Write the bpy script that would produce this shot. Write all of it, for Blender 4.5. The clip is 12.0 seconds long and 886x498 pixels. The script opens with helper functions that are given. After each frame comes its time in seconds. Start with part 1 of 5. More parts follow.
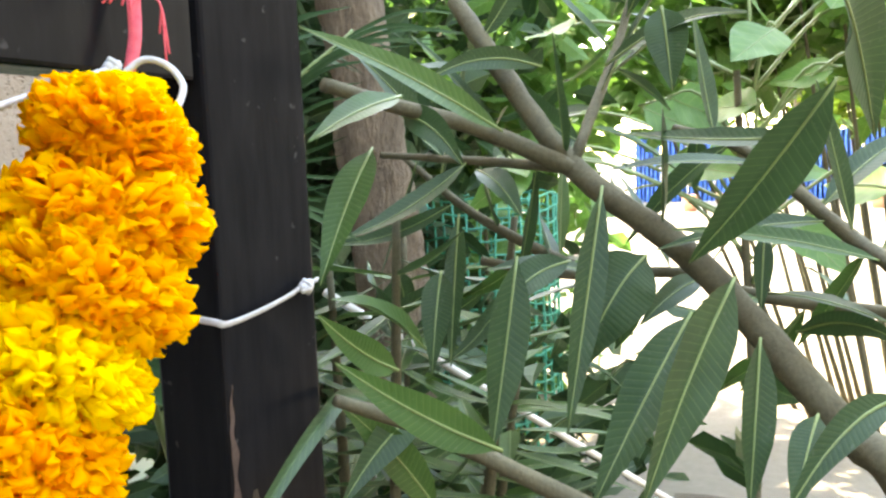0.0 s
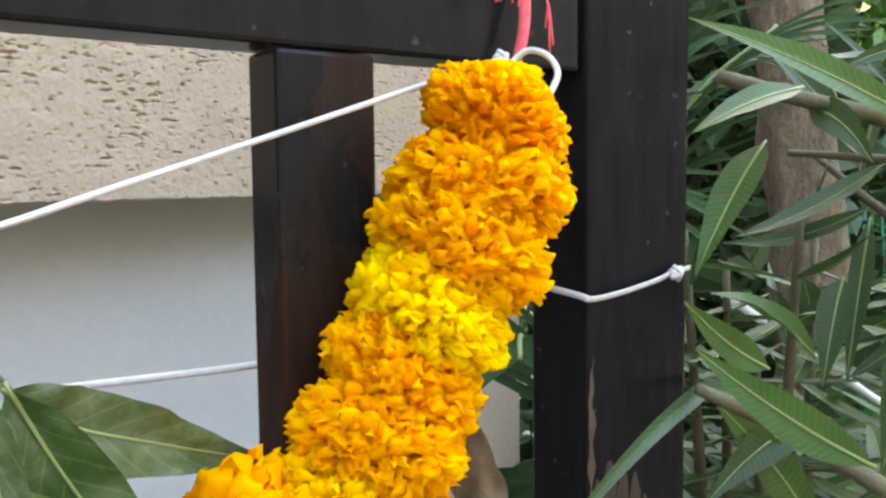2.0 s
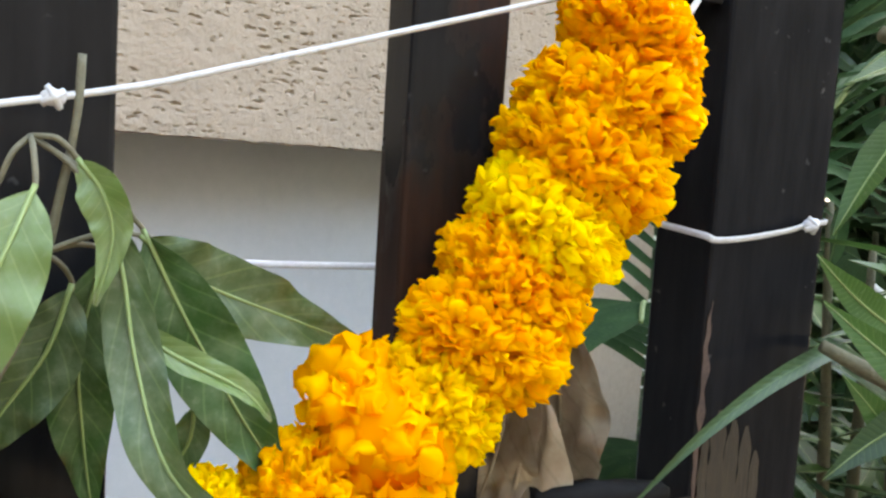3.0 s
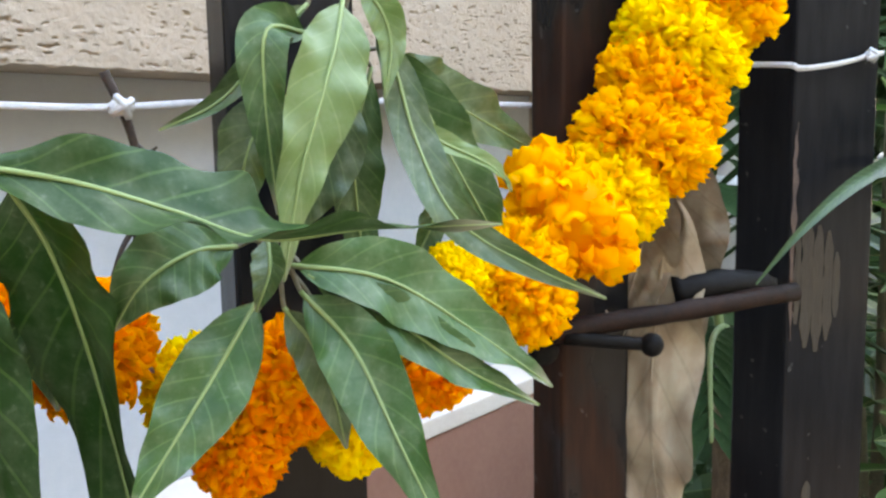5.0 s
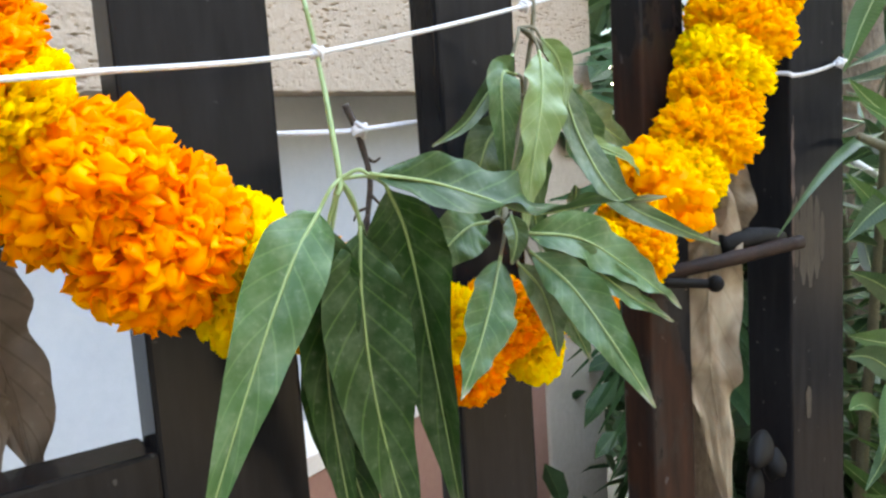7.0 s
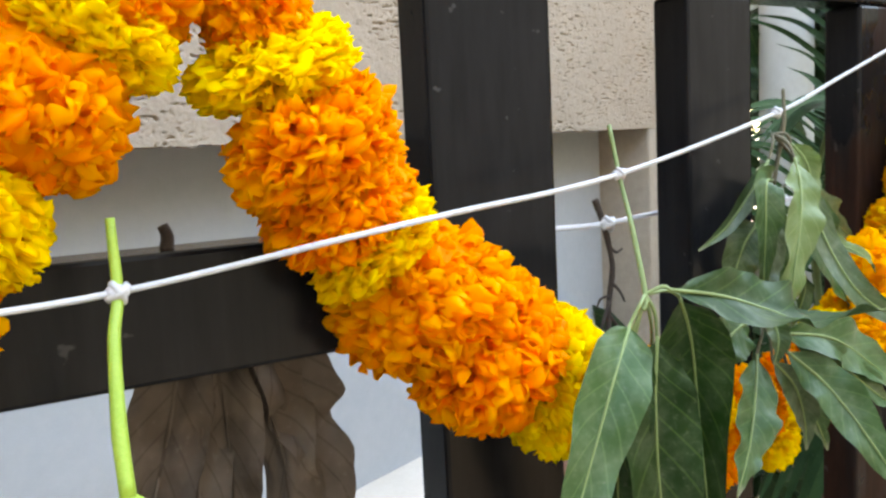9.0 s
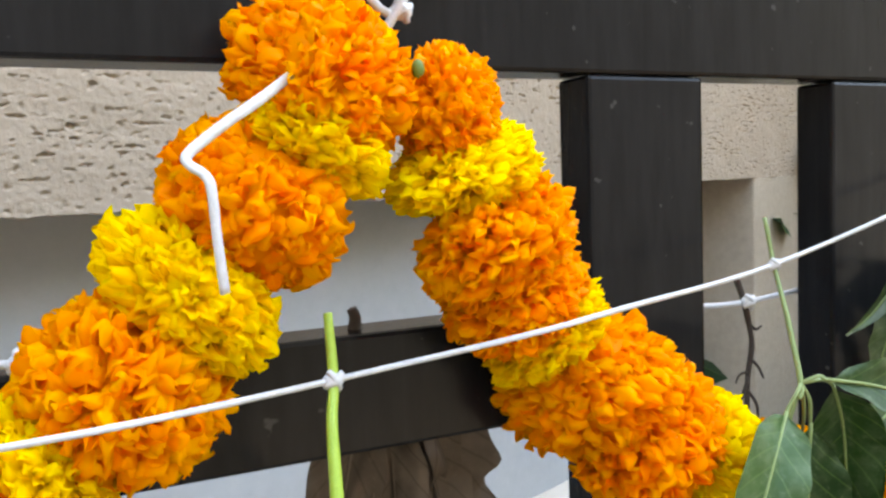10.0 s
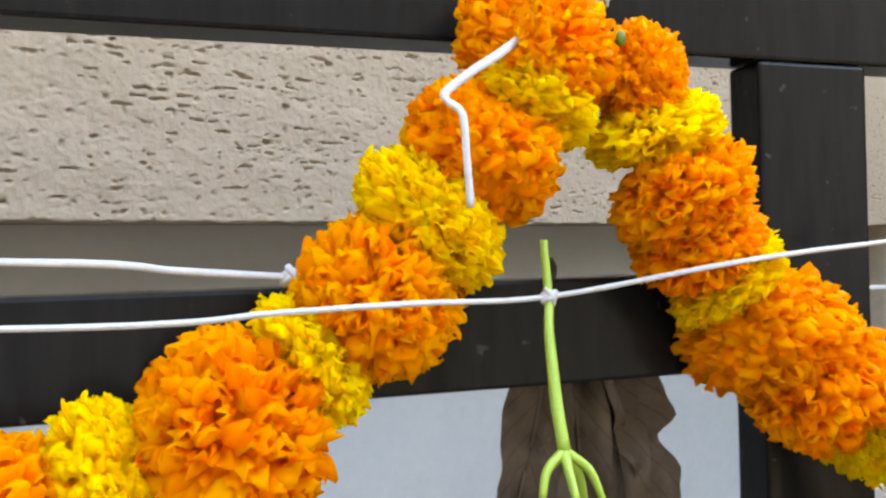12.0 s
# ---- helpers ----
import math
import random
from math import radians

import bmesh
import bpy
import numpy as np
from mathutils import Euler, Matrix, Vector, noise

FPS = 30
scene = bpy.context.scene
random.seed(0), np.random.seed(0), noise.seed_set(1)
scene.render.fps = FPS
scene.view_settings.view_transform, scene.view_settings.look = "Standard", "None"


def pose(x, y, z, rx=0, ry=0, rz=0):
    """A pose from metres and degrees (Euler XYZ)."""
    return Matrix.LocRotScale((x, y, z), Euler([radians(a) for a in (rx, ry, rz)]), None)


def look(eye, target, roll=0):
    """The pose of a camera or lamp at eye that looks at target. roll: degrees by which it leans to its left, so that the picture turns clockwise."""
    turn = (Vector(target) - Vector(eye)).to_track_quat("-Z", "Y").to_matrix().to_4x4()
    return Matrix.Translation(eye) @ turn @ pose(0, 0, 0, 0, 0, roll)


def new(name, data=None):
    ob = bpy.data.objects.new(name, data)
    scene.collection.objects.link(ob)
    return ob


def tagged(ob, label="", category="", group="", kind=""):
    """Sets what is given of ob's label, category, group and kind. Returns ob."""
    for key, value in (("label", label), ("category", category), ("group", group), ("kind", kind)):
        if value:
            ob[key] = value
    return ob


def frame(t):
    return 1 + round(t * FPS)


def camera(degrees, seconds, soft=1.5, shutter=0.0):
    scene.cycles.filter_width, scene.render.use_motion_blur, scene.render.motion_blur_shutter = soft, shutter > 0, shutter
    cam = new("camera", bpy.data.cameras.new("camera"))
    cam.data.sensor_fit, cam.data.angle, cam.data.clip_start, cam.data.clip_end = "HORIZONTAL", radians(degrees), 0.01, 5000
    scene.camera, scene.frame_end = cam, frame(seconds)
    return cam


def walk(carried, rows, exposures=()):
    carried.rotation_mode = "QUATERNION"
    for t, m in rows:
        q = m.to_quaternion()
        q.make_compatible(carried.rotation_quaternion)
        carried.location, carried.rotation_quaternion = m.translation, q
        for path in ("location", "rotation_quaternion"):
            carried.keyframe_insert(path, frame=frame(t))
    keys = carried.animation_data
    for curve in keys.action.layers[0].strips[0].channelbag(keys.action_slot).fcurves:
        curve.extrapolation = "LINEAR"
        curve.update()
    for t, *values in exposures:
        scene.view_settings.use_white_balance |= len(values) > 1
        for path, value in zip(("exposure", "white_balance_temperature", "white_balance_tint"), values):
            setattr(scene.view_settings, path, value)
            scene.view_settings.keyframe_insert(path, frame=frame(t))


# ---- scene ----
cam = camera(53.93, 12.0, soft=2.5, shutter=0.0)
PATH = [
    (0.0, -0.4808, -0.2830, 1.2645, 84.52, 2.44, -63.82),
    (0.5, -0.4828, -0.2701, 1.2782, 84.08, 1.86, -56.34),
    (1.0, -0.4760, -0.2916, 1.2673, 85.14, 2.16, -48.31),
    (1.5, -0.4787, -0.3115, 1.2627, 85.57, 1.71, -42.14),
    (2.0, -0.4792, -0.3168, 1.2535, 85.64, 0.62, -36.15),
    (2.5, -0.4750, -0.3238, 1.2306, 85.37, -1.75, -31.00),
    (3.0, -0.4768, -0.3267, 1.2218, 84.55, -3.62, -26.95),
    (3.5, -0.4824, -0.3360, 1.2015, 84.12, -2.78, -24.27),
    (3.7, -0.4883, -0.3355, 1.1905, 83.74, -2.11, -24.12),
    (5.3, -0.6282, -0.3652, 1.1560, 82.74, 2.11, -31.28),
    (5.5, -0.6467, -0.3723, 1.1548, 82.94, 2.90, -32.48),
    (6.0, -0.6952, -0.3877, 1.1524, 82.76, 3.94, -35.03),
    (6.5, -0.7454, -0.4014, 1.1603, 82.22, 3.75, -36.62),
    (7.0, -0.7938, -0.4067, 1.1707, 82.13, 3.73, -36.05),
    (7.2, -0.8079, -0.4087, 1.1698, 82.63, 4.27, -35.73),
    (9.0, -0.8987, -0.3670, 1.2270, 83.08, 2.82, -31.91),
    (9.5, -0.9265, -0.3669, 1.2436, 84.15, 2.19, -28.11),
    (10.0, -0.9455, -0.3700, 1.2563, 85.48, 2.03, -26.42),
    (10.5, -0.9629, -0.3794, 1.2530, 86.62, 1.82, -24.64),
    (11.0, -0.9781, -0.3881, 1.2473, 87.53, 1.57, -24.20),
    (11.5, -0.9930, -0.4003, 1.2302, 89.29, 1.48, -22.51),
    (12.0, -1.0088, -0.4092, 1.2032, 90.16, 1.34, -18.83),
]
EXPOSURES = ((0.0, 4.72, 10000), (1.0, 4.65, 10000), (2.5, 4.52, 10000), (3.5, 4.5, 9800), (5.5, 4.78, 9200), (7.0, 4.78, 9200), (9.0, 4.48, 9900), (12.0, 4.36, 9900))
walk(cam, [(t, pose(x, y, z, rx, ry, rz)) for t, x, y, z, rx, ry, rz in PATH],
     exposures=[(t, stops, kelvin, 9) for t, stops, kelvin in EXPOSURES])
# ---- world, sun and exposure ----
world = bpy.data.worlds.new("daylight")
scene.world = world
world.use_nodes = True
wn = world.node_tree.nodes
sky = wn.new("ShaderNodeTexSky")
sky.sky_type, sky.sun_disc = "NISHITA", False
wn["Background"].inputs["Strength"].default_value = 0.15
world.node_tree.links.new(sky.outputs["Color"], wn["Background"].inputs["Color"])
sun = new("sun", bpy.data.lights.new("sun", "SUN"))
sun.data.energy, sun.data.angle, sun.data.color = 1.7, radians(0.6), (1.0, 0.95, 0.86)
SUN_FROM = Vector((0.28, 0.58, 0.76))
sun.matrix_world = look(SUN_FROM * 30, (0, 0, 0))
sky.sun_elevation = math.asin(SUN_FROM.normalized().z)
sky.sun_rotation = math.atan2(SUN_FROM.x, SUN_FROM.y)


# ---- materials ----
def material(name, colour, rough=0.6, metal=0.0, specular=0.5):
    m = bpy.data.materials.new(name)
    m.use_nodes = True
    b = m.node_tree.nodes["Principled BSDF"]
    b.inputs["Base Color"].default_value = (*colour, 1)
    b.inputs["Roughness"].default_value = rough
    b.inputs["Metallic"].default_value = metal
    b.inputs["Specular IOR Level"].default_value = specular
    return m


def node(m, kind, **values):
    n = m.node_tree.nodes.new(kind)
    for key, value in values.items():
        n.inputs[key].default_value = value
    return n


def wire(m, a, b):
    m.node_tree.links.new(a, b)


def bsdf(m):
    return m.node_tree.nodes["Principled BSDF"]


def coords(m, which="Object", scale=(1, 1, 1)):
    c = m.node_tree.nodes.new("ShaderNodeTexCoord")
    s = m.node_tree.nodes.new("ShaderNodeMapping")
    s.inputs["Scale"].default_value = scale
    wire(m, c.outputs[which], s.inputs["Vector"])
    return s.outputs["Vector"]


def ramp(m, source, *stops):
    r = m.node_tree.nodes.new("ShaderNodeValToRGB")
    els = r.color_ramp.elements
    while len(els) < len(stops):
        els.new(0.5)
    for e, (at, col) in zip(els, stops):
        e.position, e.color = at, (*col, 1)
    wire(m, source, r.inputs["Fac"])
    return r.outputs["Color"]


def blend(m, fac, a, b, mode="MIX"):
    x = m.node_tree.nodes.new("ShaderNodeMix")
    x.data_type, x.blend_type = "RGBA", mode
    for sock, v in ((x.inputs[0], fac), (x.inputs[6], a), (x.inputs[7], b)):
        if isinstance(v, (int, float)):
            sock.default_value = v
        elif isinstance(v, tuple):
            sock.default_value = (*v, 1)
        else:
            wire(m, v, sock)
    return x.outputs[2]


def bump(m, height, strength=0.3, distance=0.002):
    b = node(m, "ShaderNodeBump", Strength=strength, Distance=distance)
    wire(m, height, b.inputs["Height"])
    wire(m, b.outputs["Normal"], bsdf(m).inputs["Normal"])


def mottled(name, low, high, scale, rough=0.6, stretch=(1, 1, 1), bumps=0.2, depth=0.002, fine=8.0, specular=0.5, metal=0.0):
    """A surface with large stains and fine grain of two colours."""
    m = material(name, low, rough, metal, specular)
    v = coords(m, "Object", stretch)
    n1 = node(m, "ShaderNodeTexNoise", Scale=scale, Detail=6.0, Roughness=0.6)
    n2 = node(m, "ShaderNodeTexNoise", Scale=scale * fine, Detail=4.0, Roughness=0.7)
    wire(m, v, n1.inputs["Vector"])
    wire(m, v, n2.inputs["Vector"])
    a = ramp(m, n1.outputs["Fac"], (0.3, low), (0.7, high))
    b = ramp(m, n2.outputs["Fac"], (0.3, low), (0.7, high))
    wire(m, blend(m, 0.45, a, b), bsdf(m).inputs["Base Color"])
    bump(m, n2.outputs["Fac"], bumps, depth)
    return m


def translucent(m, colour_socket, amount):
    """Lets part of the light through a thin blade or petal."""
    t = m.node_tree.nodes.new("ShaderNodeBsdfTranslucent")
    x = m.node_tree.nodes.new("ShaderNodeMixShader")
    x.inputs[0].default_value = amount
    out = m.node_tree.nodes["Material Output"]
    wire(m, colour_socket, t.inputs["Color"])
    wire(m, bsdf(m).outputs[0], x.inputs[1])
    wire(m, t.outputs[0], x.inputs[2])
    wire(m, x.outputs[0], out.inputs["Surface"])


def petal_material(name, dark, mid, light):
    m = material(name, mid, 0.55, 0.0, 0.15)
    g = m.node_tree.nodes.new("ShaderNodeNewGeometry")
    info = m.node_tree.nodes.new("ShaderNodeObjectInfo")
    isl = ramp(m, g.outputs["Random Per Island"], (0.0, dark), (0.45, mid), (1.0, light))
    whole = ramp(m, info.outputs["Random"], (0.0, dark), (1.0, light))
    c = blend(m, 0.25, isl, whole)
    wire(m, c, bsdf(m).inputs["Base Color"])
    translucent(m, c, 0.58)
    return m


def leaf_material(name, dark, light, vein, rough=0.35, through_light=0.25, veins=11.0, vein_amount=0.45, specular=0.5, dusty=0.12, tip=0.0):
    """A leaf blade with a midrib and slanting side veins laid along its own length."""
    m = material(name, dark, rough, 0.0, specular)
    uv = m.node_tree.nodes.new("ShaderNodeTexCoord").outputs["UV"]
    sep = m.node_tree.nodes.new("ShaderNodeSeparateXYZ")
    wire(m, uv, sep.inputs[0])

    def calc(op, a, b=None):
        n = m.node_tree.nodes.new("ShaderNodeMath")
        n.operation = op
        for sock, v in zip(n.inputs, (a, b)):
            if v is None:
                continue
            if isinstance(v, (int, float)):
                sock.default_value = v
            else:
                wire(m, v, sock)
        return n.outputs[0]
    across = calc("ABSOLUTE", calc("SUBTRACT", sep.outputs[1], 0.5))
    slant = calc("SUBTRACT", calc("MULTIPLY", sep.outputs[0], veins), calc("MULTIPLY", across, 3.2))
    line = calc("ABSOLUTE", calc("SUBTRACT", calc("FRACT", slant), 0.5))
    side = calc("LESS_THAN", line, 0.055)
    rib = calc("LESS_THAN", across, 0.022)
    both = calc("MAXIMUM", calc("MULTIPLY", side, 0.7), rib)
    v = coords(m, "Object", (1, 1, 1))
    n1 = node(m, "ShaderNodeTexNoise", Scale=38.0, Detail=5.0)
    n2 = node(m, "ShaderNodeTexNoise", Scale=300.0, Detail=3.0)
    wire(m, v, n1.inputs["Vector"])
    wire(m, v, n2.inputs["Vector"])
    info = m.node_tree.nodes.new("ShaderNodeObjectInfo")
    base = ramp(m, n1.outputs["Fac"], (0.3, dark), (0.75, light))
    base = blend(m, 0.35, base, ramp(m, info.outputs["Random"], (0.0, dark), (1.0, light)))
    base = blend(m, calc("MULTIPLY", both, vein_amount), base, vein)
    dust = ramp(m, n2.outputs["Fac"], (0.62, (0, 0, 0)), (0.8, (1, 1, 1)))
    base = blend(m, calc("MULTIPLY", dust, 0.12), base, (0.35, 0.36, 0.30))
    if dusty > 0.12:
        n3 = node(m, "ShaderNodeTexNoise", Scale=75.0, Detail=6.0, Roughness=0.7)
        wire(m, v, n3.inputs["Vector"])
        film = ramp(m, n3.outputs["Fac"], (0.42, (0, 0, 0)), (0.78, (1, 1, 1)))
        base = blend(m, calc("MULTIPLY", film, dusty), base, (0.30, 0.33, 0.25))
    if tip:
        end = ramp(m, sep.outputs[0], (0.90, (0, 0, 0)), (0.975, (1, 1, 1)))
        base = blend(m, calc("MULTIPLY", end, tip), base, (0.33, 0.31, 0.24))
    wire(m, base, bsdf(m).inputs["Base Color"])
    bump(m, calc("ADD", calc("MULTIPLY", line, 0.6), n1.outputs["Fac"]), 0.25, 0.0015)
    translucent(m, base, through_light)
    return m


M_ORANGE = petal_material("marigold_orange", (1.0, 0.31, 0.0), (1.0, 0.43, 0.001), (1.0, 0.58, 0.003))
M_AMBER = petal_material("marigold_amber", (1.0, 0.45, 0.001), (1.0, 0.58, 0.002), (1.0, 0.70, 0.004))
M_YELLOW = petal_material("marigold_yellow", (1.0, 0.66, 0.001), (1.0, 0.77, 0.003), (1.0, 0.86, 0.006))
M_BUD = material("flower_base", (0.10, 0.16, 0.02), 0.6)
M_MANGO = leaf_material("mango_leaf", (0.018, 0.060, 0.013), (0.040, 0.104, 0.027), (0.12, 0.20, 0.07), 0.40, 0.13, 10.0, 0.42, 0.3, 0.24, 0.7)
M_MANGO_DEEP = leaf_material("mango_leaf_deep", (0.007, 0.030, 0.005), (0.016, 0.053, 0.010), (0.10, 0.18, 0.045), 0.42, 0.12, 10.0, 0.36, 0.2, 0.14, 0.7)
M_MANGO_PALE = leaf_material("mango_leaf_pale", (0.085, 0.150, 0.038), (0.140, 0.215, 0.062), (0.22, 0.29, 0.11), 0.42, 0.25, 10.0, 0.4, 0.5, 0.25, 0.4)
M_MANGO_MID = leaf_material("mango_leaf_olive", (0.027, 0.062, 0.016), (0.050, 0.096, 0.027), (0.14, 0.20, 0.07), 0.42, 0.2, 10.0, 0.42, 0.5, 0.3, 0.5)
M_RIB = material("leaf_midrib", (0.17, 0.24, 0.085), 0.5)
M_STEM = mottled("green_stem", (0.13, 0.20, 0.07), (0.22, 0.30, 0.13), 60, 0.5)
M_LIME_STEM = mottled("lime_stem", (0.20, 0.34, 0.03), (0.32, 0.46, 0.07), 60, 0.45)
M_DRY = leaf_material("dry_leaf", (0.16, 0.115, 0.078), (0.33, 0.26, 0.19), (0.12, 0.085, 0.055), 0.8, 0.12, 9.0, 0.4, 0.15, 0.35, 0.0)
M_DRY_DARK = leaf_material("dry_leaf_dark", (0.065, 0.050, 0.040), (0.17, 0.135, 0.108), (0.04, 0.025, 0.018), 0.8, 0.06, 9.0, 0.5, 0.2)
M_GREYSTEM = mottled("grey_brown_stalk", (0.075, 0.07, 0.045), (0.15, 0.14, 0.09), 90, 0.7)
M_TWIG = mottled("dead_twig", (0.02, 0.014, 0.012), (0.07, 0.05, 0.04), 90, 0.85)
M_OLEANDER = leaf_material("oleander_leaf", (0.016, 0.045, 0.016), (0.031, 0.075, 0.026), (0.20, 0.30, 0.10), 0.45, 0.24, 26.0, 0.2, 0.3)
M_OLEANDER_BRIGHT = leaf_material("oleander_leaf_bright", (0.026, 0.072, 0.016), (0.050, 0.118, 0.027), (0.20, 0.27, 0.10), 0.45, 0.3, 26.0, 0.3, 0.25)
M_BROADLEAF = leaf_material("broad_leaf", (0.06, 0.16, 0.03), (0.10, 0.24, 0.05), (0.2, 0.34, 0.1), 0.5, 0.4, 8.0, 0.4)
M_PALM = leaf_material("palm_leaf", (0.012, 0.035, 0.014), (0.03, 0.07, 0.025), (0.05, 0.1, 0.04), 0.6, 0.1, 30.0, 0.15, 0.04)
M_BRANCH = mottled("oleander_bark", (0.055, 0.052, 0.030), (0.125, 0.115, 0.068), 45, 0.85, bumps=0.5)
M_BARK = mottled("tree_bark", (0.060, 0.045, 0.030), (0.28, 0.215, 0.155), 26, 0.95, (1, 1, 0.3), 1.0, 0.02, 5)
M_STRING = mottled("white_cotton_string", (0.40, 0.415, 0.44), (0.58, 0.60, 0.63), 300, 0.7, bumps=0.5, depth=0.0006)
M_RED = mottled("red_thread", (0.62, 0.05, 0.09), (0.85, 0.16, 0.20), 250, 0.8)
M_BOLT = mottled("black_iron", (0.003, 0.003, 0.0035), (0.010, 0.0095, 0.0095), 120, 0.6, specular=0.08)
M_BARE = mottled("bare_worn_wood", (0.007, 0.006, 0.005), (0.045, 0.031, 0.016), 260, 0.85, (1, 1, 0.05), 0.6, 0.001, 4)
M_CHIP = mottled("pinkish_primer", (0.030, 0.017, 0.013), (0.085, 0.052, 0.040), 60, 0.8)
M_RUST = mottled("rusty_iron", (0.004, 0.004, 0.0045), (0.026, 0.012, 0.008), 60, 0.6, specular=0.1)
M_GROUND = mottled("sandy_paving", (0.13, 0.115, 0.09), (0.22, 0.19, 0.155), 0.7, 0.9, bumps=0.4, depth=0.01, fine=25)
M_MESH = material("green_plastic_mesh", (0.02, 0.30, 0.20), 0.45)
M_STICK = mottled("white_pipe", (0.55, 0.53, 0.48), (0.75, 0.73, 0.68), 20, 0.5)
M_BLUE = mottled("blue_sheet_metal", (0.015, 0.11, 0.42), (0.04, 0.20, 0.60), 1.5, 0.4)
M_DIMMER_SOIL = mottled("dimmer_soil", (0.045, 0.033, 0.022), (0.13, 0.10, 0.07), 6, 0.95, bumps=0.6, depth=0.01)
M_CANOPY = leaf_material("tree_canopy_leaf", (0.10, 0.17, 0.010), (0.24, 0.34, 0.02), (0.2, 0.3, 0.06), 0.5, 0.45)
M_TERRACOTTA = mottled("terracotta", (0.33, 0.13, 0.07), (0.48, 0.21, 0.12), 10, 0.85)
M_BLOCKER = mottled("grey_light_blocker", (0.085, 0.095, 0.105), (0.135, 0.145, 0.155), 3, 0.9, bumps=0.3)
M_CABLE = material("black_cable", (0.005, 0.005, 0.0055), 0.6, 0.0, 0.1)


def black_timber(name, patch, gloss, wood_dark=(0.045, 0.026, 0.015), wood_light=(0.17, 0.115, 0.07)):
    """Black paint on timber, worn to brown wood in places."""
    m = material(name, (0.006, 0.006, 0.0065), 0.3, 0.0, gloss)
    v = coords(m, "Object", (1, 1, 0.12))
    grain = node(m, "ShaderNodeTexNoise", Scale=120.0, Detail=5.0, Roughness=0.65)
    wire(m, v, grain.inputs["Vector"])
    v2 = coords(m, "Object", (1, 1, 0.45))
    worn = node(m, "ShaderNodeTexNoise", Scale=16.0, Detail=6.0, Roughness=0.6)
    wire(m, v2, worn.inputs["Vector"])
    v3 = coords(m, "Object", (1, 1, 1))
    speck = node(m, "ShaderNodeTexNoise", Scale=95.0, Detail=2.0)
    wire(m, v3, speck.inputs["Vector"])
    paint = ramp(m, grain.outputs["Fac"], (0.35, (0.0065, 0.0068, 0.0080)), (0.7, (0.0120, 0.0122, 0.0138)))
    wood = ramp(m, grain.outputs["Fac"], (0.3, wood_dark), (0.7, wood_light))
    bare = ramp(m, worn.outputs["Fac"], (patch, (0, 0, 0)), (patch + 0.10, (0.8, 0.8, 0.8)))
    spots = ramp(m, speck.outputs["Fac"], (0.70, (0, 0, 0)), (0.74, (1, 1, 1)))
    c = blend(m, bare, paint, wood)
    c = blend(m, blend(m, 0.22, (0, 0, 0), spots), c, (0.16, 0.16, 0.16))
    wire(m, c, bsdf(m).inputs["Base Color"])
    r = ramp(m, bare, (0.0, (0.2, 0.2, 0.2)), (1.0, (0.8, 0.8, 0.8)))
    wire(m, r, bsdf(m).inputs["Roughness"])
    bump(m, grain.outputs["Fac"], 0.18, 0.0008)
    return m


M_BLACK = black_timber("black_painted_timber", 0.72, 0.11)
# red-brown patches colour in both worn paint and the garland's reflection
M_BLACK_BROWN = black_timber("wear_and_reflection_timber", 0.44, 0.11, (0.013, 0.006, 0.004), (0.040, 0.015, 0.007))
M_BLACK_WORN = black_timber("worn_black_timber", 0.68, 0.035)


def plaster(name, low, high, scale=9.0, bumps=0.5):
    return mottled(name, low, high, scale, 0.9, (1, 1, 1), bumps, 0.003, 14, 0.2)


M_PLASTER = plaster("beige_scratched_plaster", (0.315, 0.245, 0.186), (0.390, 0.306, 0.235))
M_STIPPLE = plaster("stippled_plaster", (0.40, 0.325, 0.25), (0.52, 0.43, 0.34), 60, 0.9)
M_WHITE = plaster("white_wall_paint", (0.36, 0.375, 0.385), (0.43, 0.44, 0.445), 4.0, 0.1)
M_CREAM = plaster("cream_ledge_paint", (0.62, 0.53, 0.44), (0.72, 0.63, 0.54), 12.0, 0.4)
M_BROWN = plaster("brown_dado_paint", (0.27, 0.13, 0.092), (0.34, 0.175, 0.125), 6.0, 0.25)
M_GREYWHITE = plaster("grey_white_wall", (0.55, 0.58, 0.58), (0.66, 0.69, 0.69), 5.0, 0.2)
M_DARK = material("dark_window_glass", (0.02, 0.022, 0.025), 0.15)


# ---- builders ----
def mesh_of(name, bm, mat, smooth=True):
    me = bpy.data.meshes.new(name)
    bm.to_mesh(me)
    bm.free()
    if mat:
        me.materials.append(mat)
    if smooth:
        me.polygons.foreach_set("use_smooth", [True] * len(me.polygons))
    return me


def part(name, bm, mat, parent=None, label="", smooth=True):
    ob = new(name, mesh_of(name, bm, mat, smooth))
    ob.parent = parent
    if label:
        tagged(ob, label)
    return ob


def thing(name, label, category, at=(0, 0, 0), group="", kind=""):
    ob = new(name)
    ob.location = at
    ob.empty_display_size = 0.05
    bpy.context.view_layer.update()
    return tagged(ob, label, category, group, kind)


def box(bm, lo, hi, bevel=0.0, m=None):
    lo, hi = Vector(lo), Vector(hi)
    mat = Matrix.Translation((lo + hi) / 2) @ Matrix.Diagonal((*(hi - lo), 1))
    made = bmesh.ops.create_cube(bm, size=1, matrix=mat)["verts"]
    if bevel:
        edges = list({e for v in made for e in v.link_edges})
        made = bmesh.ops.bevel(bm, geom=edges, offset=bevel, segments=2, affect="EDGES", profile=0.5)["verts"]
    if m:
        bmesh.ops.transform(bm, matrix=m, verts=list(set(made)))
    return bm


